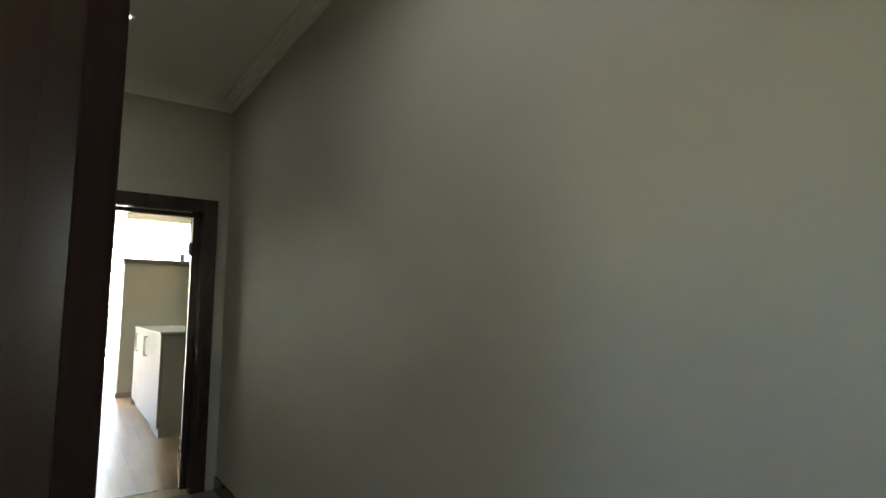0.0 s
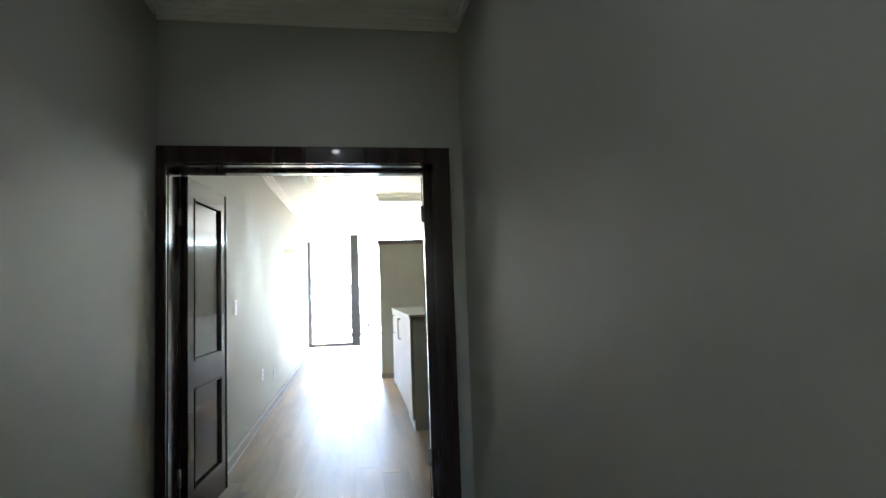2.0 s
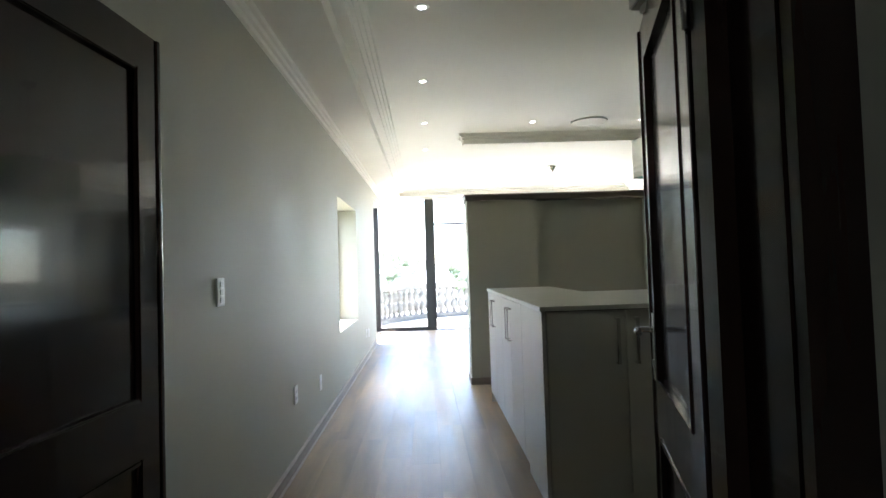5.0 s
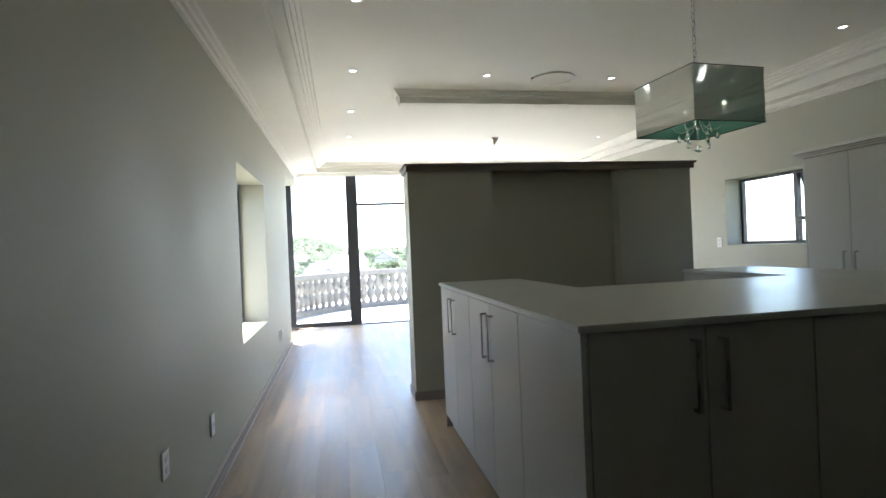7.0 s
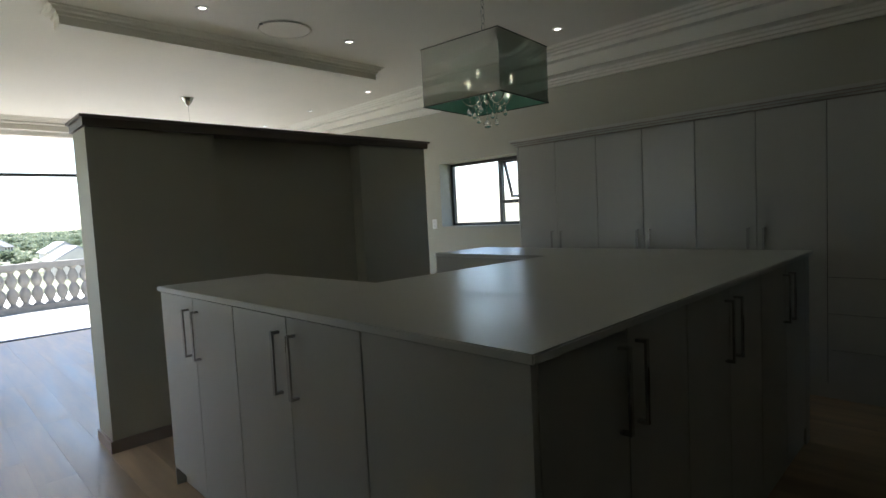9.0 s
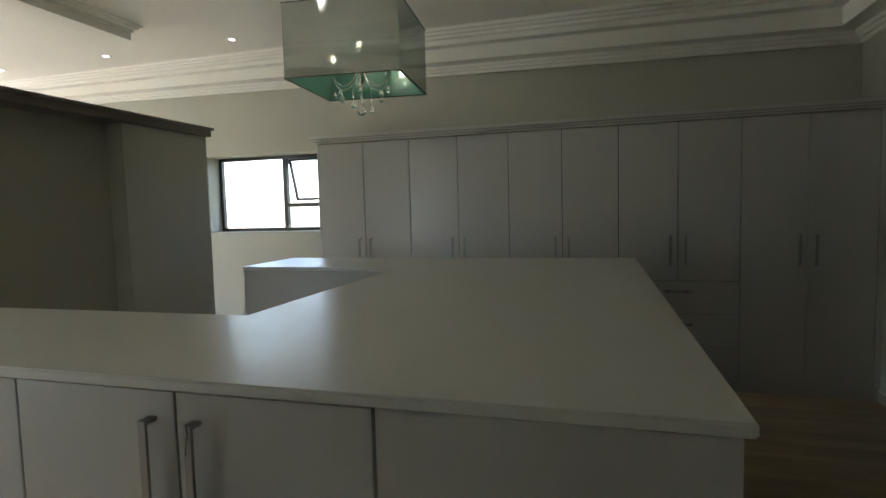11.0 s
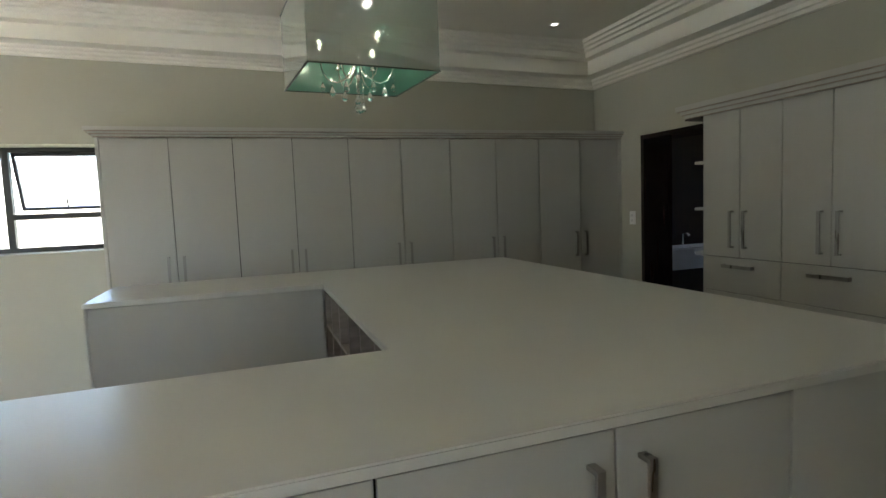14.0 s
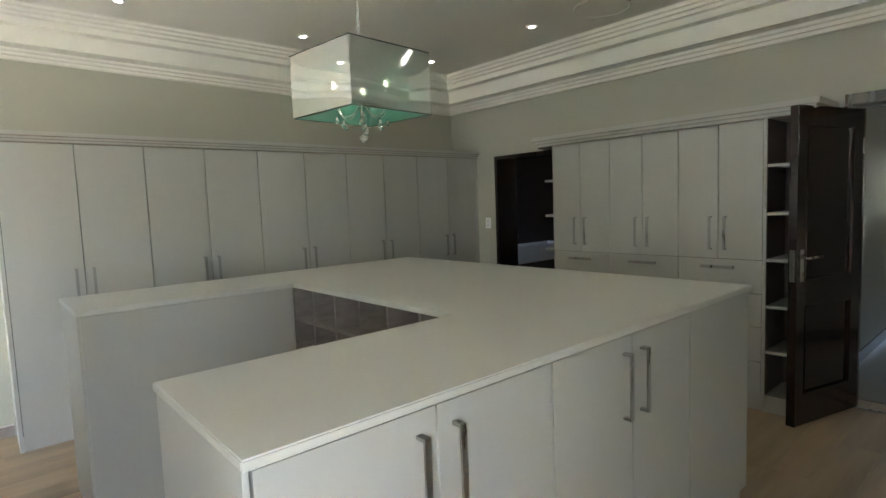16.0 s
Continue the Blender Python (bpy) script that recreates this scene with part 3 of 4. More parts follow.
for z in SHELVES:
    bm = bmesh.new()
    ring = [(0.0, 0.02), (-0.10, 0.03), (-0.135, 0.06), (-0.15, 0.12), (-0.15, 0.34), (0.0, 0.34)]
    lo = [bm.verts.new((x, y, z - 0.018)) for x, y in ring]
    hi = [bm.verts.new((x, y, z)) for x, y in ring]
    bm.faces.new(lo)
    bm.faces.new(hi)
    for i in range(6):
        bm.faces.new((lo[i], lo[(i + 1) % 6], hi[(i + 1) % 6], hi[i]))
    part("shelf", bm, CABINET, ue)
part("side_panel", box(0.0, 0.002, 0.0, 0.36, 0, 1.968), CABINET, ue)
crown("trim_cupboard", [(1.40 - d, 3.52 + d, YD + 0.002, C2 + d, z0, z1) for d, z0, z1 in ((0.008, 1.975, 1.993), (0.028, 1.9985, 2.018), (0.05, 2.0235, 2.056))], "stepped greige crown moulding on the cupboards")

for x0, x1 in ((1.392, 1.411), (3.39, 3.528)):
    structure("trim_soffit", box(x0, x1, YD + 0.004, C2 + 0.004, 1.957, 1.9692), DARKBOARD_AND_SHADE, "dark board under the crown overhang", "cornice")

# ---- island ----
IX0, IX1, IY0, IY1, IH = 1.304, 3.92, 6.025, 8.405, 1.067
AX0, AX1, NY = 1.915, 3.316, 7.34
def slab(ring, z0, z1, bevel):
    bm = bmesh.new()
    lo = [bm.verts.new((x, y, z0)) for x, y in ring]
    hi = [bm.verts.new((x, y, z1)) for x, y in ring]
    bm.faces.new(lo[::-1])
    bm.faces.new(hi)
    n = len(ring)
    for i in range(n):
        bm.faces.new((lo[i], lo[(i + 1) % n], hi[(i + 1) % n], hi[i]))
    bmesh.ops.bevel(bm, geom=bm.edges[:], offset=bevel, segments=2, affect="EDGES")
    return bm


top = solid("countertop", slab([(IX0, IY0), (IX1, IY0), (IX1, IY1), (AX1, IY1), (AX1, NY), (AX0, NY), (AX0, IY1), (IX0, IY1)], IH - 0.024, IH, 0.004), QUARTZ)
tagged(top, "pale quartz U-shaped countertop on the island", "countertop")
BZ = IH - 0.028
IW = 0.825
isl = double_unit("island_cabinet", pose(IX0 + 0.036, IY0 + 0.018, 0, 0, 0, 0), IW, 0.6, 0.10, BZ, 0.765, 1.0, "greige island base cabinet with two flat doors", "cabinet", "island cabinets")
for k in (1, 2):
    copy_thing(isl, pose(IX0 + 0.036 + k * IW, IY0 + 0.018, 0, 0, 0, 0))
LD, LE = 0.868, 0.872
lft = double_unit("island_cabinet", pose(IX0 + 0.012, 8.385, 0, 0, 0, -90), LD, 0.55, 0.10, BZ, 0.757, 0.984, "greige island base cabinet with two flat doors", "cabinet", "island cabinets", 0.055, 0.05)
double_unit("island_cabinet", pose(IX0 + 0.012, 8.385 - LD, 0, 0, 0, -90), LE, 0.55, 0.10, BZ, 0.757, 0.984, "greige island base cabinet with two flat doors", "cabinet", "island cabinets", 0.055, 0.05)


def board(label, *rows):
    u = thing("island_cladding", pose(0, 0, 0), label, "panel")
    for r in rows:
        part("board", box(*r, 0.001), CABINET, u)
    return u


board("plain greige end panel of the island", (IX0 + 0.012, IX0 + 0.034, IY0 + 0.018, 8.385 - LD - LE - 0.004, 0.10, BZ), (IX0 + 0.05, IX0 + 0.07, IY0 + 0.66, 8.385 - LD - LE - 0.004, 0, 0.10))
board("narrow greige filler panel at the island corner", (IX0 + 0.038 + 3 * IW, IX1 - 0.018, IY0 + 0.018, 6.655, 0, BZ))
board("greige end panels of the island arm", (IX0 + 0.016, AX0 - 0.012, 8.387, 8.40, 0, BZ), (AX0 - 0.03, AX0 - 0.012, NY + 0.002, 8.386, 0, BZ))
board("greige panels round the far island arm", (AX1 + 0.012, AX1 + 0.03, NY + 0.002, 8.386, 0, BZ), (AX1 + 0.012, IX1 - 0.016, 8.387, 8.40, 0, BZ), (IX1 - 0.034, IX1 - 0.016, 6.66, 8.386, 0, BZ))
cub = thing("cubby_shelf", pose(0, 0, 0), "weathered oak cubbyholes in the island's inner side", "shelf")
N = 6
cw = (AX1 - AX0 + 0.02) / N
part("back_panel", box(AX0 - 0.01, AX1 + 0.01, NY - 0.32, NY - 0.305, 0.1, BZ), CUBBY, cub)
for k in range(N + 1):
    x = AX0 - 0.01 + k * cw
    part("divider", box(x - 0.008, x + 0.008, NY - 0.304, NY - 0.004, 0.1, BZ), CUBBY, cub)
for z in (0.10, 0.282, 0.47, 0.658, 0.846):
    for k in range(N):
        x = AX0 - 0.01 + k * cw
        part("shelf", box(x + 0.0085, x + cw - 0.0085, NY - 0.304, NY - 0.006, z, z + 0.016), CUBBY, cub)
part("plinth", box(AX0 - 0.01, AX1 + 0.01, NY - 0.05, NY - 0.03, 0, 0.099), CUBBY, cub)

# ---- partition ----
pt = thing("partition", pose(0, 0, 0), "freestanding sage grey half-height wall with a recessed niche", "partition wall")
part("wall", boxes((1.20, 1.965, 9.14, 9.46, 0, 1.995), (3.195, 3.955, 9.14, 9.46, 0, 1.995), (1.965, 3.195, 9.27, 9.46, 0, 1.995)), PAINT, pt)
part("cap", boxes((1.185, 3.975, 9.105, 9.475, 1.997, 2.045), (1.17, 3.99, 9.085, 9.49, 2.045, 2.062)), CAPWOOD, pt, "taupe wooden cap board")
part("skirting", boxes((1.19, 1.965, 9.126, 9.14, 0, 0.075), (1.186, 1.20, 9.126, 9.46, 0, 0.075), (3.195, 3.955, 9.126, 9.14, 0, 0.075), (1.965, 3.195, 9.256, 9.27, 0, 0.075)), SKIRT, pt, "grey-brown skirting")


# ---- lights ----
def downlight(x, y, z):
    u = thing("downlight", pose(x, y, z), "small round recessed ceiling downlight, lit", "downlight", "ceiling downlights")
    part("trim_ring", lathe([(0.0235, 0), (0.0235, -0.003), (0.028, -0.007), (0.042, -0.005), (0.045, 0)], 20), PLASTIC, u)
    part("lens", lathe([(0.0, -0.0025), (0.023, -0.0025), (0.023, 0.0)], 20), LAMP, u, "glowing lens")
    return u


dl = downlight(0.755, 5.22, CEIL)
for x, y in ((0.755, 6.51), (0.757, 7.81), (0.765, 9.13), (0.775, 10.47), (0.78, 11.8), (0.78, 13.15), (1.97, 5.25), (1.97, 9.18), (3.19, 5.25), (3.19, 9.18), (4.43, 5.25), (4.41, 6.61), (4.40, 7.90), (4.42, 9.2), (4.42, 10.55), (4.43, 11.87), (4.44, 13.2)):
    copy_thing(dl, pose(x, y, CEIL))
# the lamp at y 0.95 is unseen and added to fill the passage
for x, y in ((0.64, 3.12), (0.64, 0.95)):
    copy_thing(dl, pose(x, y, PCEIL))
    spot = new("downlight_and_fill_beam", bpy.data.lights.new("downlight_and_fill_beam", "SPOT"))
    spot.data.energy, spot.data.spot_size, spot.data.spot_blend, spot.data.shadow_soft_size = 1.0 if y < 2 else 0.24, radians(170), 1.0, 0.04
    spot.data.color = (0.93, 0.97, 1.0)
    spot.matrix_world = pose(x, y, PCEIL - 0.015)
for x, y in ((2.62, 9.23), (2.61, 5.17)):
    u = thing("ceiling_speaker", pose(x, y, CEIL - 0.006, 1.1, -0.6, 0), "round white ceiling speaker cover, one edge slightly dropped", "ceiling speaker", "ceiling speakers")
    part("rim", lathe([(0.188, 0.004), (0.188, -0.004), (0.198, -0.005), (0.203, 0.004)], 40), WHITE, u)
    part("grille", lathe([(0.0, -0.002), (0.187, -0.002), (0.187, 0.002)], 40, smooth=False), WHITE, u)
    part("clip", box(-0.215, -0.195, -0.03, 0.0, -0.004, 0.006, 0.002), GREY_PLASTIC, u, "small grey spring clip")


def chain(bm, x, y, z0, z1, link=0.052):
    n = int((z1 - z0) / (link * 0.78))
    for k in range(n):
        zc = z0 + (k + 0.5) * (z1 - z0) / n
        pts = []
        for a in range(9):
            t = 2 * math.pi * a / 8
            u, w = 0.011 * math.cos(t), 0.5 * link * math.sin(t)
            pts.append((x + (u if k % 2 else 0), y + (0 if k % 2 else u), zc + w))
        tube(bm, pts, 0.0022, 5)
    return bm


def droplet(parent, x, y, z, s):
    part("crystal_drop", lathe([(0.0, 0.0), (0.008 * s, 0.004 * s), (0.011 * s, 0.012 * s), (0.007 * s, 0.026 * s), (0.001, 0.04 * s)], 8, (x, y, z)), CRYSTAL, parent, "clear crystal drop")


pd = thing("pendant_lamp", pose(2.645, 7.241, 1.81, 0, 0, 5.3), "silver-green sheer box pendant with crystal drops on a chain", "pendant lamp")
HX, HY, ZB, ZT = 0.2336, 0.2414, 0.125, 0.421
for name, r in (("shade", (-HX, HX, -HY, -HY + 0.002, ZB, ZT)), ("shade", (-HX, HX, HY - 0.002, HY, ZB, ZT)), ("shade", (-HX, -HX + 0.002, -HY + 0.003, HY - 0.003, ZB, ZT)), ("shade", (HX - 0.002, HX, -HY + 0.003, HY - 0.003, ZB, ZT))):
    part(name, box(*r), SHEER, pd, "sheer silver-green fabric side")
for r in ((-HX + 0.006, HX - 0.006, -HY + 0.005, -HY + 0.006, ZB + 0.002, ZT - 0.004), (-HX + 0.006, HX - 0.006, HY - 0.006, HY - 0.005, ZB + 0.002, ZT - 0.004), (-HX + 0.005, -HX + 0.006, -HY + 0.007, HY - 0.007, ZB + 0.002, ZT - 0.004), (HX - 0.006, HX - 0.005, -HY + 0.007, HY - 0.007, ZB + 0.002, ZT - 0.004)):
    part("lining", box(*r), LINING, pd, "sea-green inner lining")
for z in (ZB, ZT):
    part("rim", boxes((-HX - 0.002, HX + 0.002, -HY - 0.002, -HY + 0.004, z - 0.002, z + 0.002), (-HX - 0.002, HX + 0.002, HY - 0.004, HY + 0.002, z - 0.002, z + 0.002), (-HX - 0.002, -HX + 0.004, -HY + 0.004, HY - 0.004, z - 0.002, z + 0.002), (HX - 0.004, HX + 0.002, -HY + 0.004, HY - 0.004, z - 0.002, z + 0.002)), SHADE_RIM, pd)
part("top_strut", boxes((-HX, HX, -0.004, 0.004, ZT - 0.002, ZT + 0.004), (-0.004, 0.004, -HY, HY, ZT + 0.005, ZT + 0.009)), CHROME, pd)
part("stem", lathe([(0.004, 0.125), (0.011, 0.14), (0.015, 0.165), (0.008, 0.19), (0.005, 0.23), (0.005, ZT)], 14), CHROME, pd, "chrome stem")
for k in range(6):
    a = 2 * math.pi * k / 6 + 0.3
    ca, sa = math.cos(a), math.sin(a)
    arm = part("arm", tube(bmesh.new(), [(0.01 * ca, 0.01 * sa, 0.20), (0.03 * ca, 0.03 * sa, 0.155), (0.055 * ca, 0.055 * sa, 0.13), (0.085 * ca, 0.085 * sa, 0.12), (0.115 * ca, 0.115 * sa, 0.132), (0.134 * ca, 0.134 * sa, 0.16), (0.14 * ca, 0.14 * sa, 0.20)], 0.0023, 8), CHROME, pd, "curved chrome arm")
    part("candle", lathe([(0.012, 0.195), (0.015, 0.203), (0.007, 0.21), (0.007, 0.25)], 12, (0.14 * ca, 0.14 * sa, 0)), CHROME, arm)
    part("bulb", lathe([(0.005, 0.25), (0.009, 0.256), (0.0115, 0.264), (0.009, 0.273), (0.002, 0.279)], 10, (0.14 * ca, 0.14 * sa, 0)), BULB if k in (1, 3, 5) else FROST, arm)
    droplet(pd, 0.10 * ca, 0.10 * sa, 0.066, 1.1)
    part("drop_wire", tube(bmesh.new(), [(0.10 * ca, 0.10 * sa, 0.11), (0.10 * ca, 0.10 * sa, 0.118)], 0.0012, 4), CHROME, pd)
    if k % 3 == 1:
        droplet(pd, 0.135 * ca, 0.135 * sa, 0.085, 0.9)
for q, (x, y, z0, n) in enumerate(((0, 0, 0.048, 7), (0.045, -0.03, 0.062, 5), (-0.05, 0.02, 0.07, 4))):
    strand = part("bead_strand", tube(bmesh.new(), [(x, y, z0), (x, y, z0 + 0.014 * n)], 0.0009, 4), CHROME, pd, "strand of small crystal beads")
    for k in range(n):
        part("bead", lathe([(0.001, -0.005), (0.005, -0.002), (0.005, 0.002), (0.001, 0.005)], 6, (x, y, z0 + 0.007 + 0.014 * k)), CRYSTAL, strand)
    if q:
        droplet(pd, x, y, z0 - 0.046, 1.1)
bm = bmesh.new()
bmesh.ops.create_icosphere(bm, subdivisions=2, radius=0.021, matrix=Matrix.Translation((0, 0, 0.022)))
part("crystal_ball", bm, CRYSTAL, pd, "faceted clear crystal ball")
part("link", tube(bmesh.new(), [(0, 0, 0.041), (0, 0, 0.05)], 0.0015, 5), CHROME, pd)
part("chain", chain(bmesh.new(), 0, 0, ZT, CEIL - 1.81 - 0.05), CHROME, pd, "chrome link chain")
part("cord", tube(bmesh.new(), [(0.004, 0.003, ZT), (-0.005, 0.004, ZT + 0.2), (0.005, -0.003, ZT + 0.4), (0, 0, CEIL - 1.81 - 0.03)], 0.002, 5), PLASTIC, pd)
part("canopy", lathe([(0.01, -0.055), (0.05, -0.03), (0.06, -0.004), (0.06, 0)], 24, (0, 0, CEIL - 1.81)), CHROME, pd, "chrome ceiling cup")

p2 = thing("ceiling_rose", pose(2.83, 11.9, CEIL), "chrome ceiling cup with a thin hanging cord", "ceiling rose")
part("cup", lathe([(0.004, -0.10), (0.02, -0.085), (0.05, -0.04), (0.062, -0.012), (0.075, 0)], 24), CHROME, p2)
part("cord", tube(bmesh.new(), [(0, 0, -0.10), (0.006, 0, -0.3), (-0.004, 0, -0.5), (0, 0, -0.72)], 0.003, 6), CHROME, p2)


# ---- switches and sockets ----
def plate(name, m, w, h, label, category, rockers):
    """A wall plate; its back is at local y = 0 and it faces local -y."""
    u = thing(name, m, label, category)
    part("plate", box(-w / 2, w / 2, -0.009, -0.0005, -h / 2, h / 2, 0.003), PLASTIC, u)
    for k in range(rockers):
        z = (k - (rockers - 1) / 2) * h / (rockers + 0.6)
        part("rocker", box(-w * 0.2, w * 0.2, -0.013, -0.0095, z - 0.011, z + 0.011, 0.002), SATIN, u)
    return u


plate("light_switch", pose(XW, 5.63, 1.21, 0, 0, 90), 0.08, 0.12, "upright white light switch plate with three small rockers", "light switch", 3)
plate("wall_socket", pose(XW, 6.90, 0.475, 0, 0, 90), 0.08, 0.115, "square pale wall socket with dark holes", "socket", 2)
plate("data_socket", pose(XW, 7.72, 0.38, 0, 0, 90), 0.075, 0.12, "small white wall outlet", "socket", 1)
plate("wall_socket", pose(XW, 11.1, 0.36, 0, 0, 90), 0.075, 0.12, "white wall socket low on the wall", "socket", 1)
plate("wall_socket", pose(XW, 11.4, 0.335, 0, 0, 90), 0.075, 0.12, "white wall socket low on the wall", "socket", 1)
plate("light_switch", pose(XE, 10.245, 1.25, 0, 0, -90), 0.08, 0.12, "white light switch beside the window", "light switch", 2)
plate("light_switch", pose(4.56, YD, 1.26, 0, 0, 180), 0.075, 0.12, "white light switch beside the doorway", "light switch", 2)

# side room fittings
vn = thing("vanity", pose(0, 0, 0), "white basin top on a dark cabinet in the side room", "vanity")
part("basin", boxes((5.18, 5.598, 2.0, 3.5, 0.63, 0.70), (5.18, 5.22, 2.0, 3.5, 0.70, 0.86), (5.55, 5.598, 2.0, 3.5, 0.70, 0.86), (5.22, 5.55, 2.0, 2.06, 0.70, 0.86), (5.22, 5.55, 3.44, 3.5, 0.70, 0.86)), CERAMIC, vn, "white ceramic basin")
part("body", box(5.22, 5.597, 2.04, 3.46, 0, 0.629), DARKBOARD_AND_SHADE, vn)
part("tap", tube(bmesh.new(), [(5.57, 2.85, 0.86), (5.57, 2.85, 0.99), (5.52, 2.85, 1.01), (5.47, 2.85, 0.98)], 0.012), CHROME, vn, "chrome tap")
w5 = thing("window_5", pose(0, 0, 0), "small window of the side room", "window", "", "structure")
window_frame(w5, "y", 1.55, 3.602, 4.148, 1.402, 1.998)
pane(w5, "y", 1.55, 3.647, 4.103, 1.447, 1.953)

# ---- balcony ----
structure("balcony_floor", box(-3.5, 9, YG + 0.08, 21.0, -0.3, -0.03), OUTSIDE_PAINT, "pale sunlit balcony floor", "balcony")
BCX, BCY, BR = 2.4, 14.7, 3.07
bl = thing("balustrade", pose(0, 0, 0), "curved cast stone balustrade with turned balusters", "balustrade")
prof = [(0.055, 0.10), (0.055, 0.14), (0.035, 0.16), (0.03, 0.19), (0.05, 0.25), (0.066, 0.33), (0.06, 0.41), (0.04, 0.47), (0.028, 0.50), (0.04, 0.53), (0.06, 0.60), (0.064, 0.66), (0.048, 0.73), (0.03, 0.79), (0.035, 0.82), (0.055, 0.84), (0.055, 0.86)]
bme = lathe([(r * 1.42, z * 0.9) for r, z in prof], 12)
bmd = bpy.data.meshes.new("baluster")
bme.to_mesh(bmd)
bme.free()
bmd.materials.append(BALUSTER)
A0, A1 = radians(192), radians(-12)
NB = 57


def arc_band(r0, r1, z0, z1, n=72):
    bm = bmesh.new()
    prev = None
    for k in range(n + 1):
        a = A0 + (A1 - A0) * k / n
        q = [bm.verts.new((BCX + r * math.cos(a), BCY + r * math.sin(a), z)) for r, z in ((r0, z0), (r1, z0), (r1, z1), (r0, z1))]
        if prev:
            for i in range(4):
                bm.faces.new((prev[i], prev[(i + 1) % 4], q[(i + 1) % 4], q[i]))
        else:
            bm.faces.new(q)
        prev = q
    bm.faces.new(prev[::-1])
    return bm


part("rail", arc_band(BR - 0.1, BR + 0.1, 0.75, 0.86), BALUSTER, bl)
part("kerb", arc_band(BR - 0.1, BR + 0.1, -0.03, 0.08), BALUSTER, bl)
for k in range(NB):
    a = A0 + (A1 - A0) * (k + 0.5) / NB
    piece("baluster", bmd, bl, pose(BCX + BR * math.cos(a), BCY + BR * math.sin(a), -0.025))

# ---- distance ----
GZ = -7.0


def ease(v, a, b):
    d = min(1.0, max(0.0, (v - a) / (b - a)))
    return d * d * (3 - 2 * d)


def hill(x, y):
    rise = 6.4 + 9.6 * math.exp(-((x + 38) / 36) ** 4) + 1.5 * math.exp(-((x - 150) / 45) ** 2)
    return -6.9 + 1.8 * ease(y, 70, 190) + rise * ease(y, 185, 410) + 0.8 * noise.noise(Vector((x * 0.02, y * 0.02, 0))) - 0.06 * max(0.0, x - 210)


bm = bmesh.new()
xs = [-1600, -900, -500] + [-300 + 20 * i for i in range(31)] + [500, 900, 1600]
ys = [-300, -60, 22, 40] + [60 + 15 * i for i in range(28)] + [600, 1000, 2500]
grid = [[bm.verts.new((x, y, hill(x, y) if y > 40 else GZ - 0.5 - 0.06 * max(0.0, x - 210))) for x in xs] for y in ys]
for a, b in zip(grid, grid[1:]):
    for i in range(len(xs) - 1):
        bm.faces.new((a[i], a[i + 1], b[i + 1], b[i])).smooth = True
structure("ground", bm, SOIL, "dry green hillside below the balcony", "ground")

rnd = random.Random(4)


def blob_tree(seed):
    r = random.Random(seed)
    bm = bmesh.new()
    for k in range(170):
        th, ph = r.uniform(0, 2 * math.pi), math.acos(r.uniform(-0.5, 1))
        q = r.uniform(0.55, 1.0)
        c = Vector((2.2 * q * math.sin(ph) * math.cos(th), 2.2 * q * math.sin(ph) * math.sin(th), 1.9 + 1.5 * q * math.cos(ph)))
        s = r.uniform(0.25, 0.55)
        e = Euler((r.gauss(0, 0.7), r.gauss(0, 0.7), r.uniform(0, 6))).to_matrix()
        vs = [bm.verts.new(c + e @ Vector(p) * s) for p in ((-1, -0.6, 0), (1, -0.5, 0.2), (0.7, 0.8, -0.2), (-0.6, 0.7, 0.25))]
        bm.faces.new(vs)
    me = bpy.data.meshes.new("crown")
    bm.to_mesh(me)
    bm.free()
    me.materials.append(LEAF)
    return me


def tree_trunk():
    bm = bmesh.new()
    tube(bm, [(0, 0, -0.8), (0.05, 0, 1.0), (0, 0.05, 1.8)], 0.14, 7)
    tube(bm, [(0, 0, 1.0), (0.6, 0.3, 2.0)], 0.07, 5)
    tube(bm, [(0, 0, 1.1), (-0.5, 0.5, 2.1)], 0.07, 5)
    me = bpy.data.meshes.new("trunk")
    bm.to_mesh(me)
    bm.free()
    me.materials.append(BARK)
    return me


CROWNS = [blob_tree(s) for s in (1, 2, 3)]
TRUNK = tree_trunk()
HOUSES = []
rh = random.Random(11)
for y0, step in ((104, 21), (126, 22), (150, 23), (176, 24), (203, 26), (232, 30)):
    x = -0.24 * y0 + rh.uniform(0, 8)
    while x < 0.55 * y0:
        if rh.random() < 0.86:
            HOUSES.append((x, y0 + rh.uniform(-6, 6), rh.choice((90, 80, 100, 65, 25, 0)) + rh.uniform(-8, 8), rh.uniform(9.5, 13), rh.uniform(6.5, 8), rh.uniform(2.5, 3.1)))
        x += step * rh.uniform(0.85, 1.3)


def clear(x, y, r):
    return all((x - h[0]) ** 2 + (y - h[1]) ** 2 > r * r for h in HOUSES)


planted = 0
while planted < 230:
    y = 108 + 180 * rnd.random() ** 0.8
    x = rnd.uniform(-0.26, 0.52) * y
    if not clear(x, y, 7.0):
        continue
    s = rnd.uniform(0.45, 1.0)
    t = thing("tree", pose(x, y, hill(x, y), 0, 0, rnd.uniform(0, 360)), "leafy green tree among the houses below", "tree", "hillside trees")
    t.scale = (s, s, s * rnd.uniform(0.8, 1.05))
    piece("trunk", TRUNK, t, pose(0, 0, 0))
    piece("crown", CROWNS[planted % 3], t, pose(0, 0, 0))
    planted += 1

verts, faces = [], []
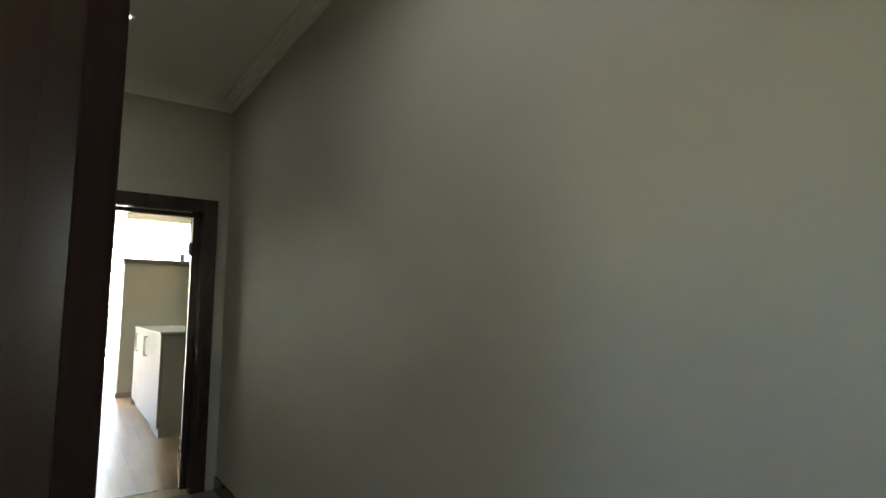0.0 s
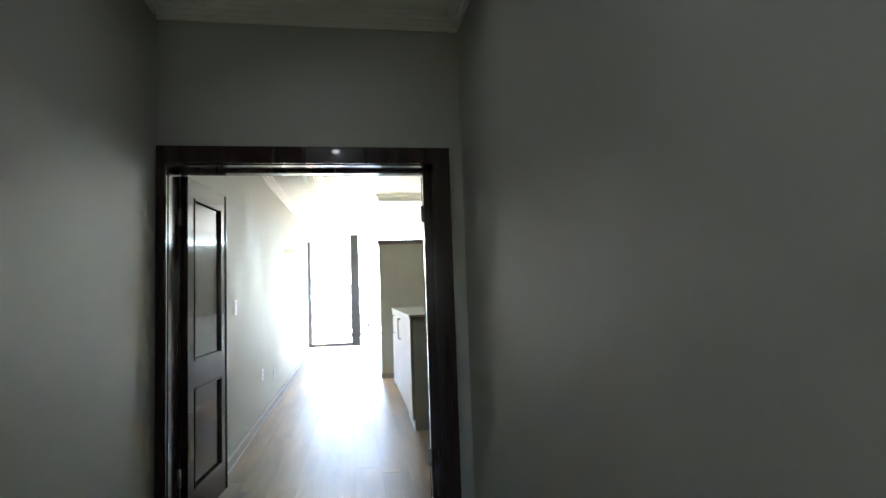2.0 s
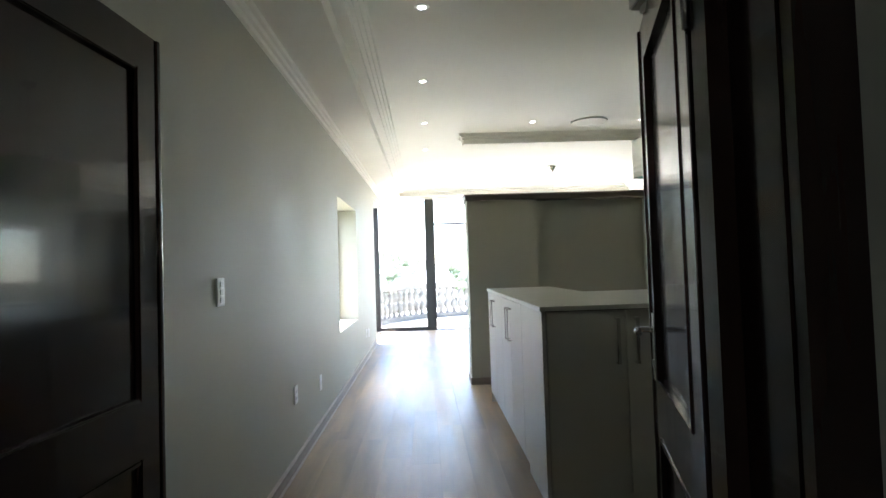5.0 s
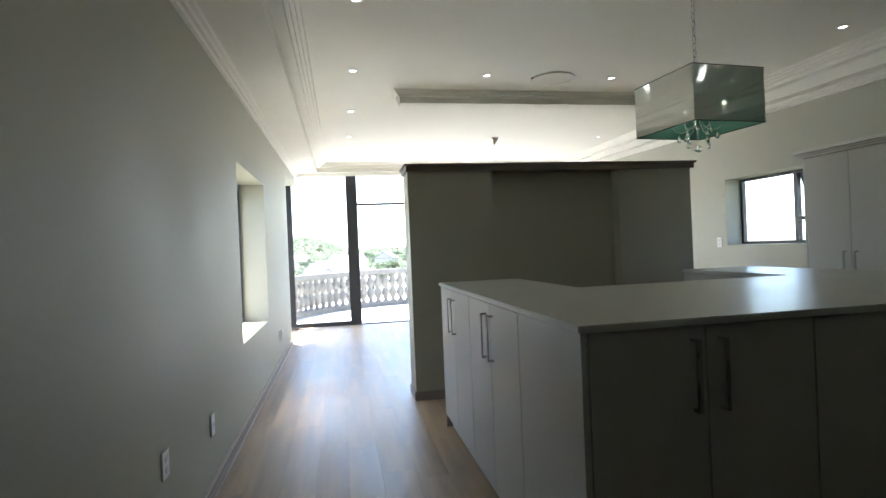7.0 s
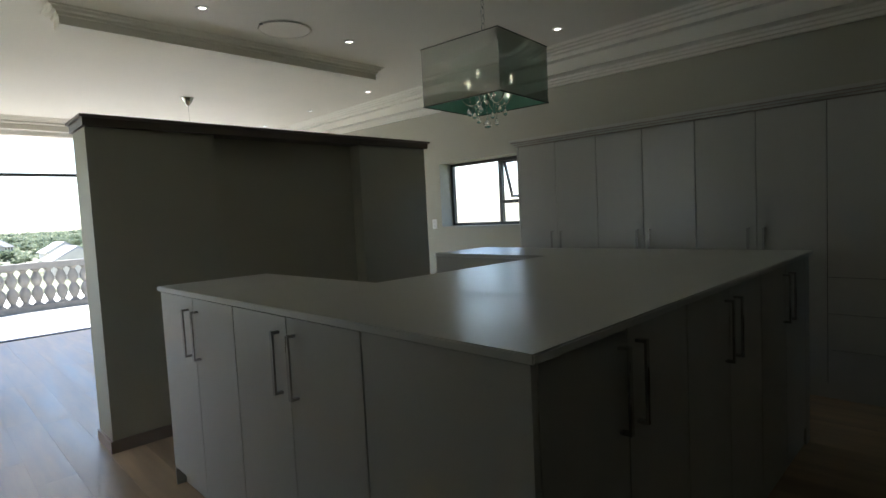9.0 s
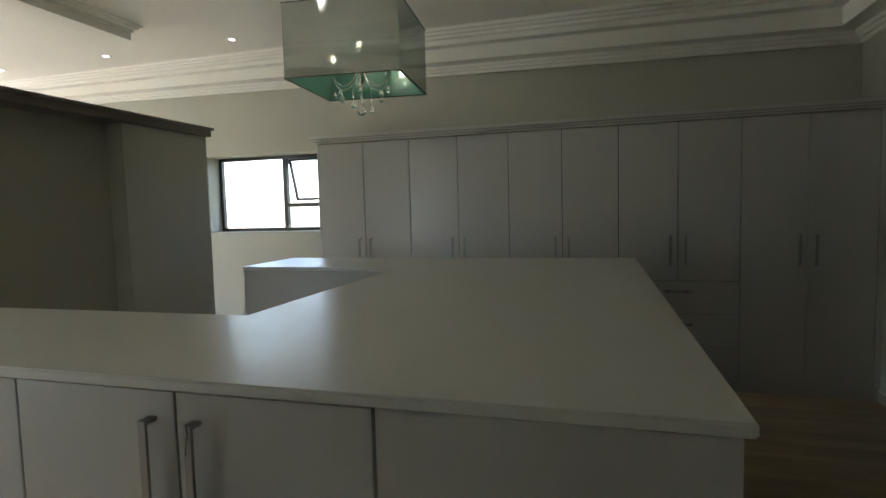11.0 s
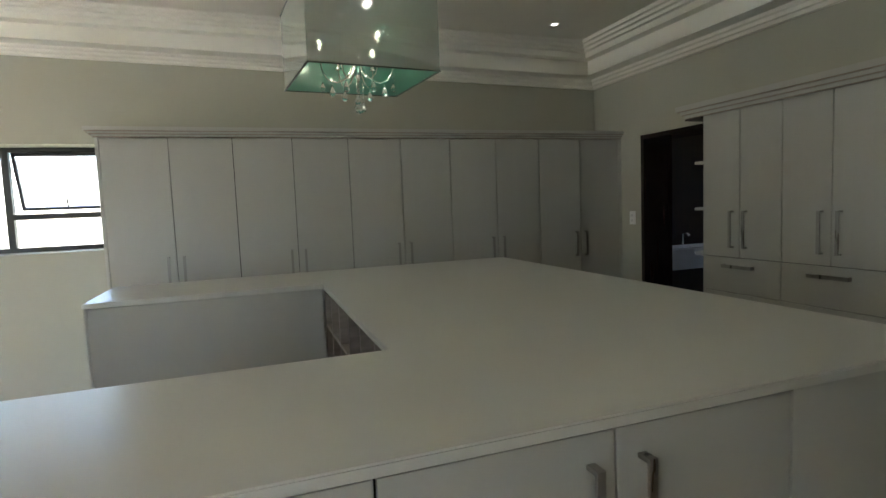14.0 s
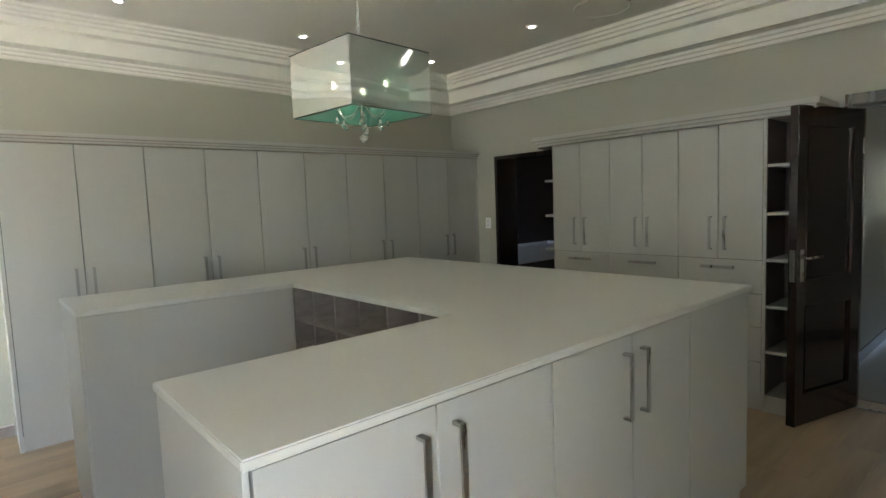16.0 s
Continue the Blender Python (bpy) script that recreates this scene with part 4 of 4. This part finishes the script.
for k in range(4200):
    y = 182 + 236 * rnd.random() ** 0.85
    x = rnd.uniform(-0.3, 0.52) * y
    if y < 250 and not clear(x, y, 9):
        continue
    z, s = hill(x, y), rnd.uniform(0.5, 1.5)
    for q in range(11):
        c = Vector((x + s * rnd.gauss(0, 0.6), y + s * rnd.gauss(0, 0.6), z + s * rnd.uniform(0.1, 1.25)))
        e = Euler((rnd.gauss(0, 0.55), rnd.gauss(0, 0.55), rnd.uniform(0, 6))).to_matrix()
        n = len(verts)
        verts += [tuple(c + e @ Vector(p) * s * 0.5) for p in ((-1, -0.6, 0), (1, -0.5, 0.2), (0.7, 0.8, -0.2), (-0.6, 0.7, 0.25))]
        faces.append((n, n + 1, n + 2, n + 3))
me = bpy.data.meshes.new("bushes")
me.from_pydata(verts, [], faces)
me.materials.append(SCRUB)
tagged(new("bushes", me), "dense pale green scrub covering the far hill", "bushes", "", "stuff")


def house(x, y, rz, w, d, h):
    z = hill(x, y)
    u = thing("house", pose(x, y, z, 0, 0, rz), "pale plastered house with a light grey gabled roof", "house", "houses below the hill")
    part("wall", boxes((-w / 2, w / 2, -d / 2, d / 2, -1.5, h)), HOUSEWALL, u)
    bm = bmesh.new()
    o, r = 0.5, h + 0.32 * d
    pts = [(-w / 2 - o, -d / 2 - o, h - 0.2), (w / 2 + o, -d / 2 - o, h - 0.2), (w / 2 + o, d / 2 + o, h - 0.2), (-w / 2 - o, d / 2 + o, h - 0.2), (-w / 2 - o, 0, r), (w / 2 + o, 0, r)]
    v = [bm.verts.new(p) for p in pts]
    for f in ((0, 1, 5, 4), (2, 3, 4, 5), (1, 2, 5), (3, 0, 4), (3, 2, 1, 0)):
        bm.faces.new([v[i] for i in f])
    part("roof", bm, ROOF, u)
    for sx in (-1, 1):
        gb = bmesh.new()
        gx = sx * (w / 2 + o + 0.02)
        gb.faces.new([gb.verts.new(p) for p in ((gx, -d / 2 - 0.1, h - 0.1), (gx, d / 2 + 0.1, h - 0.1), (gx, 0, r - 0.35))])
        part("gable", gb, HOUSEWALL, u)
    for k in range(3):
        xx = -w / 2 + (k + 0.5) * w / 3
        part("window", boxes((xx - 0.6, xx + 0.6, -d / 2 - 0.06, -d / 2 + 0.02, 1.0, 2.2)), DARKGLASS, u)


for row in HOUSES:
    house(*row)

# ---- floor planks ----
FL = thing("plank_floor", pose(0, 0, 0), "grey-brown oak laminate plank floor", "floor", "", "structure")
PW, PL = 0.192, 1.29


def plank_mesh(w, l):
    bm = box(0.0003, w - 0.0003, 0.0003, l - 0.0003, -0.012, 0.0)
    me = bpy.data.meshes.new("plank")
    bm.to_mesh(me)
    bm.free()
    me.materials.append(FLOORWOOD)
    return me


cache = {}
cols = int(math.ceil((XE + 0.30) / PW))
for c in range(cols):
    x = -0.17 + c * PW
    y = YC - rnd.uniform(0.1, PL)
    while y < YG:
        y0, y1 = max(y, YC), min(y + PL, YG - 0.05)
        w = min(PW, XE - x)
        if y1 - y0 > 0.03 and w > 0.02:
            key = (round(w, 3), round(y1 - y0, 2))
            if key not in cache:
                cache[key] = plank_mesh(*key)
            piece("plank", cache[key], FL, pose(x, y0, 0))
        y += PL
